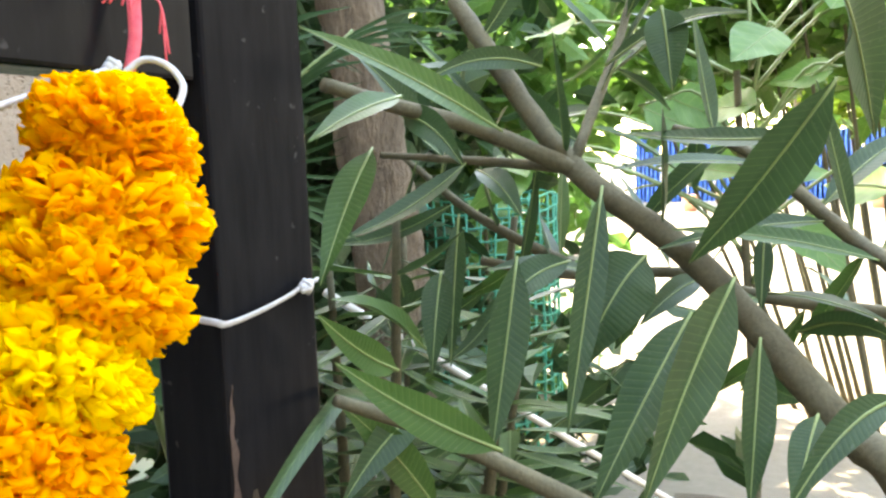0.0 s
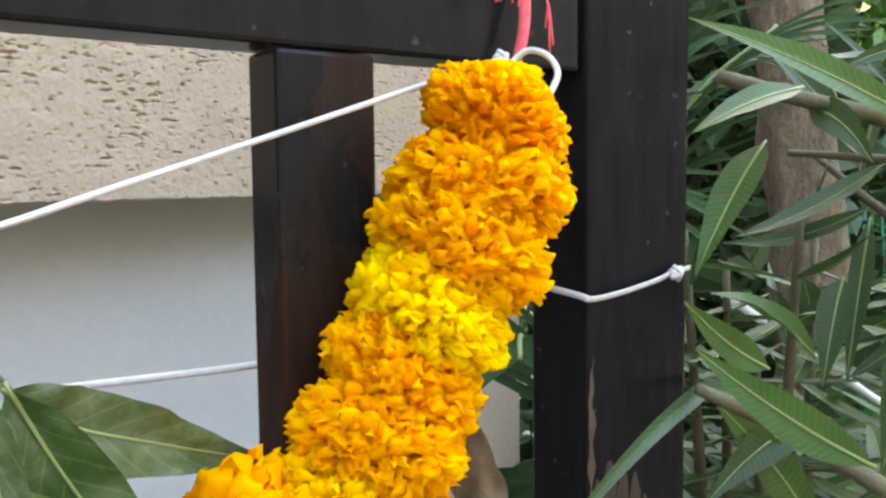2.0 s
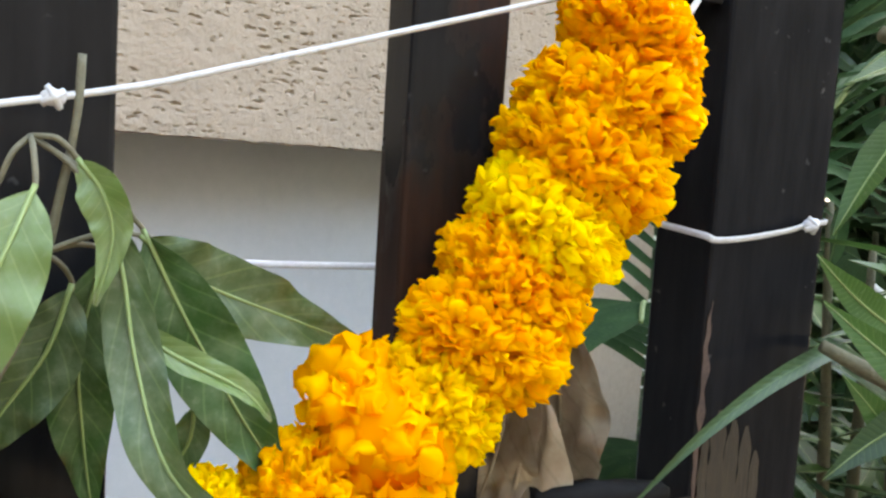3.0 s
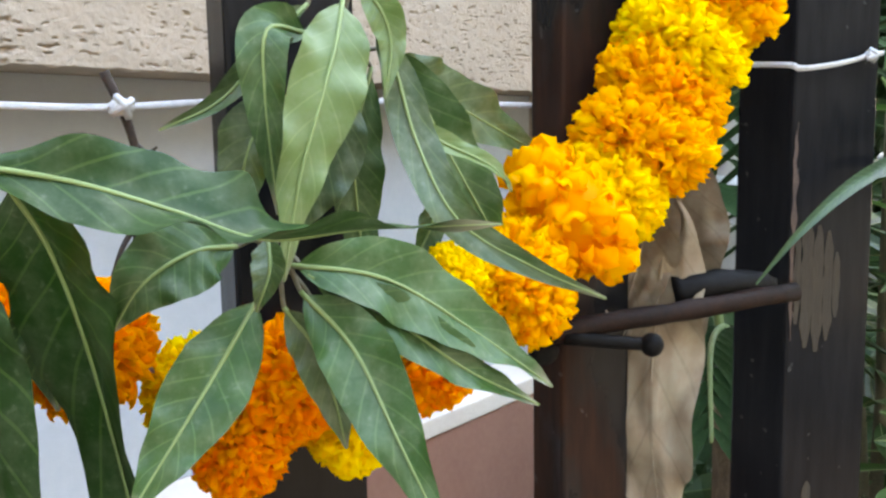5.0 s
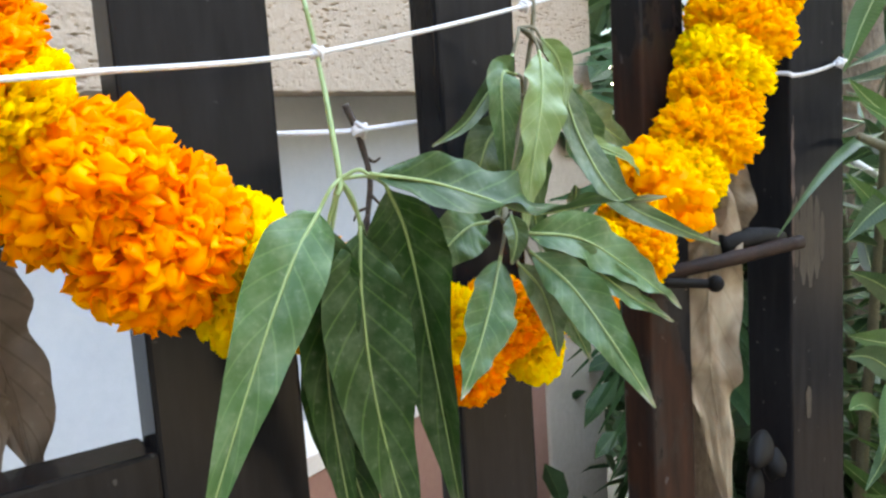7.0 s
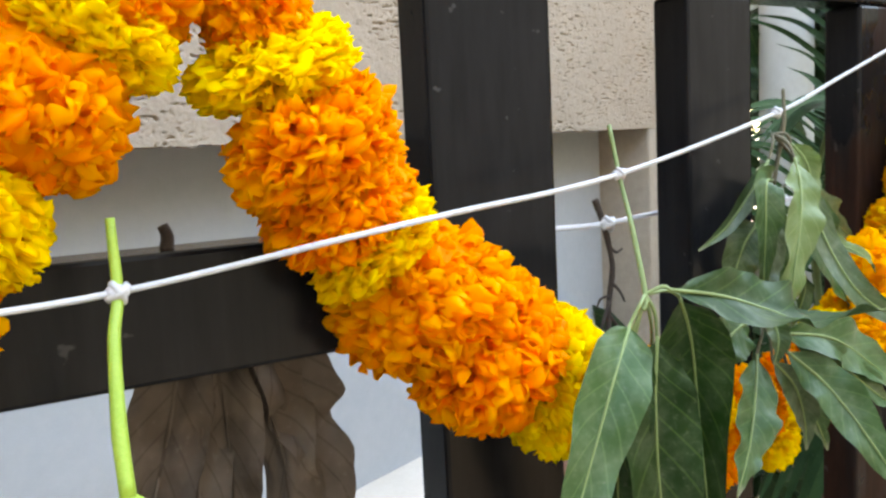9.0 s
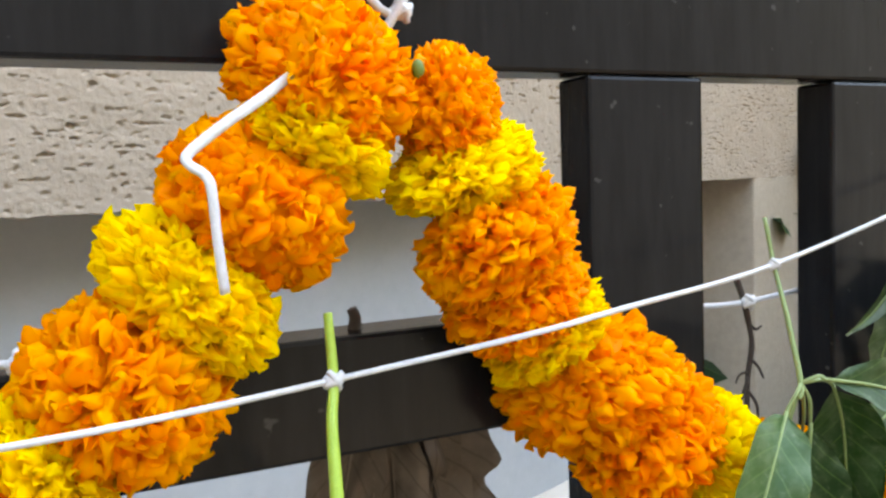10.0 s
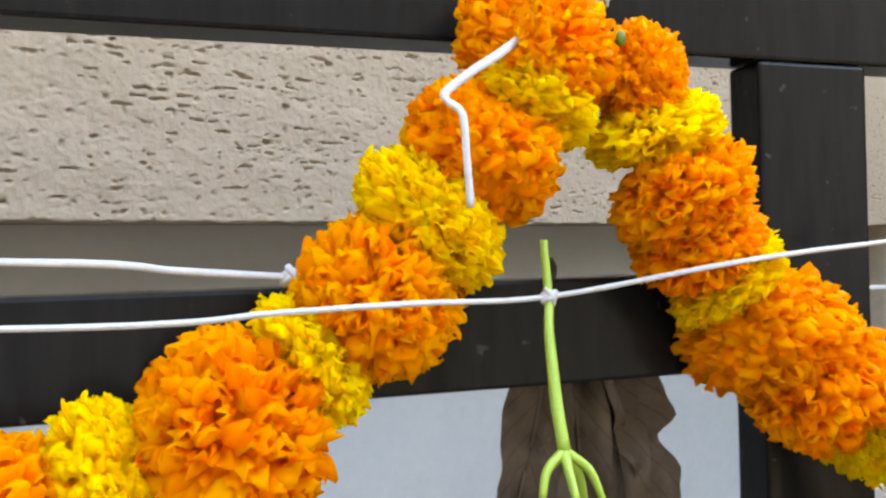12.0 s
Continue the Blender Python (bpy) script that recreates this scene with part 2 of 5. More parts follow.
def smooth_line(points, steps):
    """Catmull-Rom through the points."""
    p = [Vector(q) for q in points]
    p = [p[0] * 2 - p[1]] + p + [p[-1] * 2 - p[-2]]
    out = []
    for i in range(1, len(p) - 2):
        a, b, c, d = p[i - 1:i + 3]
        for k in range(steps):
            t = k / steps
            out.append(0.5 * ((2 * b) + (c - a) * t + (2 * a - 5 * b + 4 * c - d) * t * t + (3 * b - a - 3 * c + d) * t ** 3))
    out.append(p[-2].copy())
    return out


def tube(bm, points, radius, sides=8, steps=6, flat=1.0, rough=0.0, twist=0.0):
    """A round or flattened strand along the points; radius is one number or one per end."""
    line = smooth_line(points, steps) if len(points) > 2 and steps > 1 else [Vector(q) for q in points]
    r0, r1 = (radius, radius) if isinstance(radius, (int, float)) else radius
    rings, side = [], Vector((0.13, 0.31, 0.94))
    for i, q in enumerate(line):
        d = (line[min(i + 1, len(line) - 1)] - line[max(i - 1, 0)]).normalized()
        side = (side - d * side.dot(d))
        if side.length < 1e-4:
            side = d.orthogonal()
        side.normalize()
        up = d.cross(side)
        t = i / max(len(line) - 1, 1)
        r = r0 + (r1 - r0) * t
        ring = []
        for k in range(sides):
            a = 2 * math.pi * k / sides + twist * i
            rr = r * (1 + rough * noise.noise(q * 60 + Vector((k * 3.1, 0, 0))))
            ring.append(bm.verts.new(q + side * math.cos(a) * rr + up * math.sin(a) * rr * flat))
        rings.append(ring)
    for a, b in zip(rings, rings[1:]):
        for k in range(sides):
            bm.faces.new((a[k], a[(k + 1) % sides], b[(k + 1) % sides], b[k]))
    bm.faces.new(rings[0][::-1])
    bm.faces.new(rings[-1])
    return bm


def ball(bm, at, r, squash=(1, 1, 1), seg=12):
    bmesh.ops.create_uvsphere(bm, u_segments=seg, v_segments=seg // 2 + 2, radius=r,
                              matrix=Matrix.Translation(at) @ Matrix.Diagonal((*squash, 1)))
    return bm


def blade(line, width, normal, fold=0.25, wave=0.0, seed=0, shape=1.0, across=6, stalk=0.0, roll=0.0, steps=6, crumple=0.0):
    """A leaf blade along a line of points: width at its widest, folded at the midrib, with wavy edges; a uv runs along and across."""
    bm = bmesh.new()
    uv = bm.loops.layers.uv.new("uv")
    pts = smooth_line(line, steps)
    n = len(pts)
    rng = random.Random(seed)
    ph = rng.random() * 9
    grid = []
    nrm = Vector(normal).normalized()
    for i, q in enumerate(pts):
        t = i / (n - 1)
        d = (pts[min(i + 1, n - 1)] - pts[max(i - 1, 0)]).normalized()
        buckle = math.sin(t * 9 + ph) * wave * width * 0.8
        s = d.cross(nrm).normalized()
        up = s.cross(d)
        a = roll * (t - 0.3)
        s, up = s * math.cos(a) + up * math.sin(a), up * math.cos(a) - s * math.sin(a)
        tt = max(0.0, (t - stalk) / (1 - stalk))
        w = width * 0.5 * (math.sin(math.pi * tt ** (0.80 * shape)) ** 1.05 if 0 < tt < 1 else 0.0) + 0.0006
        row = []
        for j in range(across + 1):
            v = j / across * 2 - 1
            edge = wave * width * (math.sin(t * 21 + ph + (2.0 if v > 0 else 0)) + 0.6 * math.sin(t * 37 + ph * 3 + (1.0 if v > 0 else 4))) * abs(v) ** 2 + buckle * abs(v)
            if crumple:
                edge += crumple * width * (noise.noise(Vector((t * 5 + seed, v * 2.2, seed))) + 0.5 * noise.noise(Vector((t * 13, v * 5, seed))))
            ww = w * (1 + (crumple * 0.55 * noise.noise(Vector((t * 9, 3.0 if v > 0 else 8.0, seed))) if crumple else 0.0))
            row.append((bm.verts.new(q + s * v * ww + up * (abs(v) * w * fold + edge * min(1.0, w / width * 4))), t, (v + 1) / 2))
        grid.append(row)
    for a, b in zip(grid, grid[1:]):
        for j in range(across):
            f = bm.faces.new((a[j][0], a[j + 1][0], b[j + 1][0], b[j][0]))
            for loop, src in zip(f.loops, (a[j], a[j + 1], b[j + 1], b[j])):
                loop[uv].uv = src[1:]
    return bm, pts


def leaf_part(parent, base, tip, width, sag=0.0, normal=(0, -1, 0.25), mat=None, fold=0.25, wave=0.03, seed=0, shape=1.0,
              roll=0.0, stalk=0.12, name="leaf", label="", rib=0.0011, bend=(0, 0, 0), ribmat=None):
    """One leaf with its raised midrib and stalk; sag bends it downwards between base and tip."""
    base, tip = Vector(base), Vector(tip)
    off = Vector(bend) + Vector((0, 0, -sag))
    line = [base, base.lerp(tip, 0.33) + off * 0.85, base.lerp(tip, 0.67) + off * 0.85, tip]
    bm, pts = blade(line, width, normal, fold, wave, seed, shape, 6, stalk, roll)
    leaf = part(name, bm, mat, parent, label)
    if rib:
        rb = bmesh.new()
        lift = Vector(normal).normalized() * rib * 0.35
        tube(rb, [q + lift for q in pts[::2]] , (rib, rib * 0.25), 5, 1)
        part("midrib", rb, ribmat or M_RIB, leaf)
    return leaf


def petals(seed, count=820, flat=0.80, ragged=0.17, broad=0.76):
    """The ruffled ball of one marigold, of radius 1, its axis along z: strap petals with rounded, frilled rims."""
    rng = random.Random(seed)
    verts, faces = [], []
    golden = math.pi * (3 - math.sqrt(5))
    rows = (0.0, 0.38, 0.64, 0.82, 0.94, 1.0)
    lumps = [(Vector((rng.uniform(-1, 1), rng.uniform(-1, 1), rng.uniform(-1, 1))).normalized(), rng.uniform(-0.17, 0.13)) for _ in range(13)]
    for i in range(count):
        h = 1 - 2 * (i + 0.5) / count
        a = i * golden + rng.uniform(-0.3, 0.3)
        rad = math.sqrt(max(0.0, 1 - h * h))
        out = Vector((math.cos(a) * rad, math.sin(a) * rad, h * flat)).normalized()
        reach = 1.0 / math.sqrt(out.x ** 2 + out.y ** 2 + (out.z / flat) ** 2)
        reach *= rng.uniform(1 - ragged, 1 + ragged * 0.3) + sum(s * max(0.0, out.dot(d) - 0.72) / 0.28 for d, s in lumps)
        side = out.cross(Vector((rng.uniform(-1, 1), rng.uniform(-1, 1), rng.uniform(-1, 1)))).normalized()
        up = out.cross(side)
        w = rng.uniform(0.085, 0.165) * broad
        bend, ph, frill = rng.uniform(0.0, 0.24), rng.uniform(0, 6.28), rng.uniform(3.2, 5.4)
        first = len(verts)
        for t in rows:
            ww = w * (0.30 + 0.70 * t / 0.64 if t < 0.64 else math.sqrt(1 - 0.55 * ((t - 0.64) / 0.36) ** 2))
            for c in range(7):
                v = c / 3 - 1
                tip = 1 - (0.26 * abs(v) ** 2.6 - 0.022 * math.sin(v * 7 + ph * 2)) * t ** 3
                ruff = 0.050 * math.sin(v * frill + ph) * t ** 1.5 + 0.22 * ww * v * v * t
                verts.append(out * (reach * (0.66 + 0.34 * math.sin(t * 1.65) / math.sin(1.57)) * tip) + side * (v * ww) + up * (bend * t ** 2.6 - 0.10 + ruff))
        for r in range(5):
            for c in range(6):
                k = first + r * 7 + c
                faces.append((k, k + 1, k + 8, k + 7))
    core = len(verts)
    for r in range(1, 6):
        for c in range(10):
            th, fi = math.pi * r / 6, 2 * math.pi * c / 10
            verts.append(Vector((math.sin(th) * math.cos(fi), math.sin(th) * math.sin(fi), math.cos(th) * flat)) * 0.74)
    for r in range(4):
        for c in range(10):
            faces.append((core + r * 10 + c, core + r * 10 + (c + 1) % 10, core + (r + 1) * 10 + (c + 1) % 10, core + (r + 1) * 10 + c))
    return verts, faces


def flower_mesh(name, seed, mat, **kw):
    v, f = petals(seed, **kw)
    me = bpy.data.meshes.new(name)
    me.from_pydata(v, [], f)
    me.materials.append(mat)
    me.polygons.foreach_set("use_smooth", [True] * len(me.polygons))
    return me


# ---- ground ----
bm = bmesh.new()
bmesh.ops.create_grid(bm, x_segments=60, y_segments=60, size=300)
for v in bm.verts:
    v.co.z = 0.0
tagged(part("ground", bm, M_GROUND), "sunlit sandy concrete paving around the gate", "ground", kind="structure")

# dark bed, added out of view so the slats reflect less sunlit ground
bm = bmesh.new()
bmesh.ops.create_grid(bm, x_segments=40, y_segments=40, size=1.5)
for v in bm.verts:
    edge = max(abs(v.co.x), abs(v.co.y)) / 1.5
    v.co = Vector((1.35 + v.co.x * 0.95, -1.15 + v.co.y * 1.05, -0.02 if edge > 0.99 else 0.02 + 0.02 * noise.noise(v.co * 5)))
tagged(part("planting_bed", bm, M_DIMMER_SOIL), "dark soil bed added to dim ground reflections in the gate", "soil", kind="structure")

# ---- the wall behind the gate ----
WALL = Matrix.Translation((0, 0.82, 0)) @ Matrix.Rotation(math.atan(0.40), 4, "Z")
U_CORNER, U_END, BEAM_Z, RECESS = 0.528, 0.85, 1.237, 0.12


def groove(u, z):
    """Depth of the scratches dragged sideways through the plaster."""
    warp = 0.0016 * noise.noise(Vector((u * 60, 9, z * 60)))
    patchy = noise.noise(Vector((u * 9 + 5, 3, z * 14)))
    n = noise.noise(Vector((u * 42, 0, (z + warp) * 240))) + 0.5 * noise.noise(Vector((u * 110 + 9, 5, z * 330)))
    n += 0.38 * noise.noise(Vector((u * 260, 6, z * 420)))
    d = max(0.0, n - 0.51 + 0.42 * patchy)
    pit = max(0.0, noise.noise(Vector((u * 130, 7, z * 150))) - 0.45)
    low = noise.noise(Vector((u * 14, 1, z * 22))) * 0.0012 + noise.noise(Vector((u * 75, 2, z * 85))) * 0.0007 + noise.noise(Vector((u * 190, 4, z * 210))) * 0.0005
    return min(d, 0.18) / 0.18 * 0.0040 + min(pit, 0.2) * 0.012 + low


wall = thing("wall_north", "beige scratch-plastered boundary wall with a white recessed panel", "wall", kind="structure")
wall.matrix_world = WALL
bm = bmesh.new()
U0, U1, Z0, Z1, DU, DZ = -1.30, U_END, BEAM_Z, 1.50, 0.0017, 0.0013
nu, nz = int((U1 - U0) / DU), int((Z1 - Z0) / DZ)
rows = []
for j in range(nz + 1):
    row = []
    for i in range(nu + 1):
        u, z = U0 + i * (U1 - U0) / nu, Z0 + j * (Z1 - Z0) / nz
        crumb = 0.0
        if j == 0:
            crumb = 0.003 * noise.noise(Vector((u * 55, 0, 0))) + 0.004 * max(0.0, noise.noise(Vector((u * 21, 4, 0))))
        row.append(bm.verts.new((u, groove(u, z), z - crumb)))
    rows.append(row)
lip = [bm.verts.new((v.co.x, 0.02, v.co.z + 0.001)) for v in rows[0]]
for a, b in zip([lip] + rows, rows):
    for i in range(nu):
        bm.faces.new((a[i], a[i + 1], b[i + 1], b[i]))
part("beam_face", bm, M_PLASTER, wall, "beige plaster scratched with horizontal grooves")
# runs on out of view to 7.5 m, a height added to shade the gate
bm = bmesh.new()
box(bm, (-3.2, 0.0115, BEAM_Z + 0.002), (U_END - 0.001, 0.30, 7.5))
part("beam", bm, M_PLASTER, wall, "", False)
bm = bmesh.new()
box(bm, (U_CORNER, 0.0, 0.0), (U_END, 0.30, BEAM_Z + 0.004), 0.004)
part("pillar", bm, M_STIPPLE, wall, "beige stippled plaster pillar", False)
bm = bmesh.new()
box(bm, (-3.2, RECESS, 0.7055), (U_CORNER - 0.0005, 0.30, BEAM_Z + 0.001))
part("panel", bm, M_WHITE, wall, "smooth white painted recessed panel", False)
bm = bmesh.new()
box(bm, (-3.2, 0.006, 0.672), (U_CORNER - 0.0007, 0.30, 0.705), 0.003)
part("ledge", bm, M_CREAM, wall, "cream painted plaster strip", False)
bm = bmesh.new()
box(bm, (-3.2, 0.009, 0.0), (U_CORNER - 0.0005, 0.30, 0.6715))
part("dado", bm, M_BROWN, wall, "brown painted plaster dado", False)

# the house wall that stands farther back past the pillar
house = thing("wall_east", "pale grey house wall with a brown ledge and dark window", "wall", kind="structure")
house.matrix_world = WALL
bm = bmesh.new()
box(bm, (0.62, 0.75, 0.0), (3.0, 0.95, 1.20))
part("lower_wall", bm, M_GREYWHITE, house, "", False)
bm = bmesh.new()
box(bm, (0.62, 0.70, 1.20), (3.02, 0.95, 1.275), 0.004)
part("ledge", bm, M_BROWN, house, "brown painted ledge", False)
bm = bmesh.new()
box(bm, (0.62, 0.80, 1.275), (3.0, 0.95, 1.46))
part("window_pane", bm, M_DARK, house, "dark window glass", False)
# unseen height up to 7.5 m, added to keep sun off bush and trunk
bm = bmesh.new()
box(bm, (0.62, 0.75, 1.46), (3.0, 0.95, 7.5))
part("upper_wall", bm, M_GREYWHITE, house, "", False)

# ---- the gate ----
FRONT, BACK = 0.0, 0.0282
gate = thing("gate", "black painted timber gate with upright slats and cross rails", "gate", (-0.9, 0, 0.12))


def bar(name, lo, hi, mat, parent, label="", bevel=0.0022):
    bm = bmesh.new()
    inv = parent.matrix_world.inverted()
    box(bm, lo, hi, bevel, inv)
    return part(name, bm, mat, parent, label, False)


RAIL_Z, MID_LO, MID_HI, LOW_Z = 1.308, 1.133, 1.188, 1.028
bar("top_rail", (-1.75, FRONT - 0.001, RAIL_Z), (-0.1625, BACK, 1.402), M_BLACK, gate, "wide black top rail")
for x0, x1 in ((-0.328, -0.2824), (-0.4975, -0.440), (-0.677, -0.600), (-1.75, -1.68)):
    bar("slat", (x0, FRONT, 0.12), (x1, BACK - 0.0005, RAIL_Z - 0.0005), M_BLACK_BROWN if x0 == -0.328 else M_BLACK, gate, "black slat with red-brown wear and marigold reflection in its colour" if x0 == -0.328 else "")
bar("rail", (-1.6795, FRONT - 0.003, MID_LO), (-0.6775, BACK, MID_HI), M_BLACK, gate)
bar("rail", (-1.6795, FRONT - 0.003, LOW_Z - 0.07), (-0.6775, BACK + 0.001, LOW_Z), M_BLACK, gate)
bar("bottom_rail", (-1.7, FRONT - 0.001, 0.10), (-0.2824, BACK, 0.1195), M_BLACK, gate)

post = thing("gate_post", "worn black timber gate post with bare brown wood", "post", (-0.12, 0.015, 0))
bar("post_body", (-0.161, -0.004, 0.0), (-0.0814, 0.038, 1.45), M_BLACK_WORN, post)


def worn_patch(name, label, mat, outline_seed, x0, x1, z0, z1, rag):
    """A shallow ragged patch where the paint is gone from the post's face."""
    bm = bmesh.new()
    inv = post.matrix_world.inverted()
    n = 60
    left, right = [], []
    for k in range(n + 1):
        z = z0 + (z1 - z0) * k / n
        pinch = min(1.0, 5 * min(k, n - k) / n + 0.15)
        a = x0 + rag * (0.5 + noise.noise(Vector((outline_seed, z * 90, 0)))) + (1 - pinch) * (x1 - x0) * 0.35
        c = x1 - rag * (0.5 + noise.noise(Vector((outline_seed + 7, z * 90, 0)))) - (1 - pinch) * (x1 - x0) * 0.35
        left.append(bm.verts.new(inv @ Vector((a, -0.0044, z))))
        right.append(bm.verts.new(inv @ Vector((max(c, a + 0.0005), -0.0044, z))))
    for k in range(n):
        bm.faces.new((left[k], right[k], right[k + 1], left[k + 1]))
    part(name, bm, mat, post, label, False)


worn_patch("chipped_edge", "pinkish strip of chipped paint", M_CHIP, 1, -0.1605, -0.1545, 1.030, 1.163, 0.0022)
for k, (x0, x1, z0, z1) in enumerate(((-0.1575, -0.1490, 1.040, 1.098), (-0.1500, -0.1380, 1.024, 1.106), (-0.1395, -0.1280, 1.020, 1.100),
                                     (-0.1290, -0.1190, 1.026, 1.096), (-0.1200, -0.1120, 1.040, 1.082), (-0.1420, -0.1330, 0.908, 0.936))):
    worn_patch("bare_wood", "bare brown wood fibres where paint is gone", M_BARE, 20 + k * 3, x0, x1, z0, z1, 0.0014)

# a pale drainpipe, a hose and a cable on the house wall
pipe = thing("drainpipe", "pale blue-grey round drainpipe on the house wall", "pipe", (0.987, 1.040, 0))
bm = bmesh.new()
tube(bm, [(0, 0, 0), (0, 0, 2.2), (0, 0, 4.2)], 0.064, 20, 1)
part("pipe_body", bm, M_GREYWHITE, pipe)
bm = bmesh.new()
tube(bm, [(0, 0, 1.02), (0, 0, 1.06)], 0.067, 20, 1)
part("collar", bm, M_GREYWHITE, pipe)
hose = thing("hose", "white rubber hose coiled over the brown ledge", "hose", (1.330, 1.620, 1.263))
bm = bmesh.new()
coil = [(0.045 * math.cos(a * 0.9), -0.012 + 0.004 * a, 0.07 + 0.035 * math.sin(a * 0.9)) for a in range(15)]
tube(bm, coil + [(0.12, 0.03, 0.08), (0.16, 0.04, 0.02), (0.17, 0.02, -0.15)], 0.006, 8, 4)
part("hose_body", bm, M_STICK, hose)
cable = thing("cable", "thin black cable hanging down the wall", "cable", (0.961, 1.350, 1.3))
bm = bmesh.new()
tube(bm, [(-0.03, -0.03, 0.10), (-0.01, -0.03, -0.05), (0.0, -0.035, -0.20), (0.012, -0.04, -0.42), (0.03, -0.03, -0.9)], 0.003, 6, 5)
part("cable_body", bm, M_CABLE, cable)

# ---- latch on the gate ----
latch = thing("latch", "black iron latch bar with rust, bolted across the gap", "latch", (-0.2680, -0.0180, 1.0640))
inv = latch.matrix_world.inverted()
bm = bmesh.new()
tube(bm, [inv @ Vector(q) for q in ((-0.3490, -0.0120, 1.0600), (-0.3070, -0.0180, 1.0630), (-0.2490, -0.0240, 1.0650), (-0.1790, -0.0240, 1.0660))], 0.0054, 10, 5, 0.8, 0.25)
part("bar", bm, M_RUST, latch, "rust-speckled iron bar")
bm = bmesh.new()
tube(bm, [inv @ Vector(q) for q in ((-0.2610, -0.0100, 1.0730), (-0.2400, -0.0160, 1.0750), (-0.2020, -0.0160, 1.0730), (-0.1850, -0.0100, 1.0690))], (0.0085, 0.006), 10, 5, 0.8, 0.4)
part("hook", bm, M_BOLT, latch)
bm = bmesh.new()
tube(bm, [inv @ Vector(q) for q in ((-0.3390, -0.0160, 1.0580), (-0.3060, -0.0260, 1.0530), (-0.2960, -0.0300, 1.0520))], 0.0035, 8, 4)
ball(bm, inv @ Vector((-0.2960, -0.0320, 1.0520)), 0.0062)
part("bolt", bm, M_BOLT, latch, "round-headed black bolt")
bm = bmesh.new()
for k, (x, z) in enumerate(((-0.346, 1.066), (-0.336, 1.057), (-0.342, 1.049))):
    ball(bm, inv @ Vector((x, -0.003, z)), 0.0075, (1.2, 0.8, 1), 10)
part("boss", bm, M_BOLT, latch, "lumpy blackened iron plate")
bm = bmesh.new()
ball(bm, inv @ Vector((-0.205, -0.004, 0.895)), 0.011, (1.4, 0.6, 1.0), 16)
ball(bm, inv @ Vector((-0.190, -0.006, 0.880)), 0.012, (1.0, 0.6, 1.3), 16)
ball(bm, inv @ Vector((-0.215, -0.004, 0.872)), 0.010, (1.0, 0.6, 1.3), 16)
for v in bm.verts:
    v.co += Vector((1, 1, 1)) * 0.008 * noise.noise(v.co * 60)
part("hinge_knuckle", bm, M_CABLE, latch, "dusty black lower catch")

# ---- marigold garland ----
garland = thing("marigold_garland", "garland of orange and yellow marigolds strung across the gate", "garland", (-0.6, -0.032, 1.05))
ROPE = ((-0.243, -0.030, 1.294), (-0.244, -0.030, 1.277), (-0.253, -0.030, 1.250), (-0.263, -0.030, 1.224), (-0.279,
        -0.030, 1.202), (-0.292, -0.030, 1.176), (-0.304, -0.030, 1.153), (-0.322, -0.030, 1.131), (-0.347, -0.030,
        1.122), (-0.378, -0.030, 1.092), (-0.408, -0.030, 1.094), (-0.421, -0.022, 1.062), (-0.460, -0.022, 1.038),
        (-0.485, -0.022, 1.059), (-0.506, -0.022, 1.037), (-0.522, -0.022, 1.063), (-0.560, -0.022, 1.085), (-0.595,
        -0.022, 1.092), (-0.642, -0.036, 1.110), (-0.678, -0.036, 1.130), (-0.708, -0.036, 1.160), (-0.731, -0.036,
        1.184), (-0.744, -0.036, 1.207), (-0.757, -0.036, 1.227), (-0.770, -0.034, 1.262), (-0.776, -0.034, 1.287),
        (-0.830, -0.034, 1.297), (-0.837, -0.034, 1.270), (-0.861, -0.034, 1.249), (-0.889, -0.034, 1.216), (-0.914,
        -0.034, 1.184), (-0.942, -0.034, 1.157), (-0.976, -0.034, 1.130), (-1.024, -0.034, 1.116), (-1.064, -0.034,
        1.096), (-1.104, -0.034, 1.084), (-1.146, -0.034, 1.080), (-1.189, -0.034, 1.082))
KIND = "ymmmymmyamyoyooyooyooyooyooyoyoyoyoyoo"
SIZE = (19, 31, 34, 34, 30, 30, 30, 24, 33, 27, 17, 26, 20, 27, 20, 21, 25, 26, 35, 40, 39, 29, 34, 40, 31, 24, 33, 27, 34, 35, 34, 28, 42, 31, 38, 33, 38, 36)
FLOWERS = {"o": [flower_mesh("flower_orange", s, M_ORANGE) for s in (1, 2, 3, 4)],
           "m": [flower_mesh("flower_amber", s, M_AMBER) for s in (5, 6)],
           "a": [flower_mesh("flower_star", 7, M_AMBER, count=260, flat=0.70, ragged=0.30, broad=1.35)],
           "y": [flower_mesh("flower_yellow", s, M_YELLOW) for s in (8, 9, 10)]}
rng = random.Random(4)
inv = garland.matrix_world.inverted()
centres = [Vector(q) for q in ROPE]
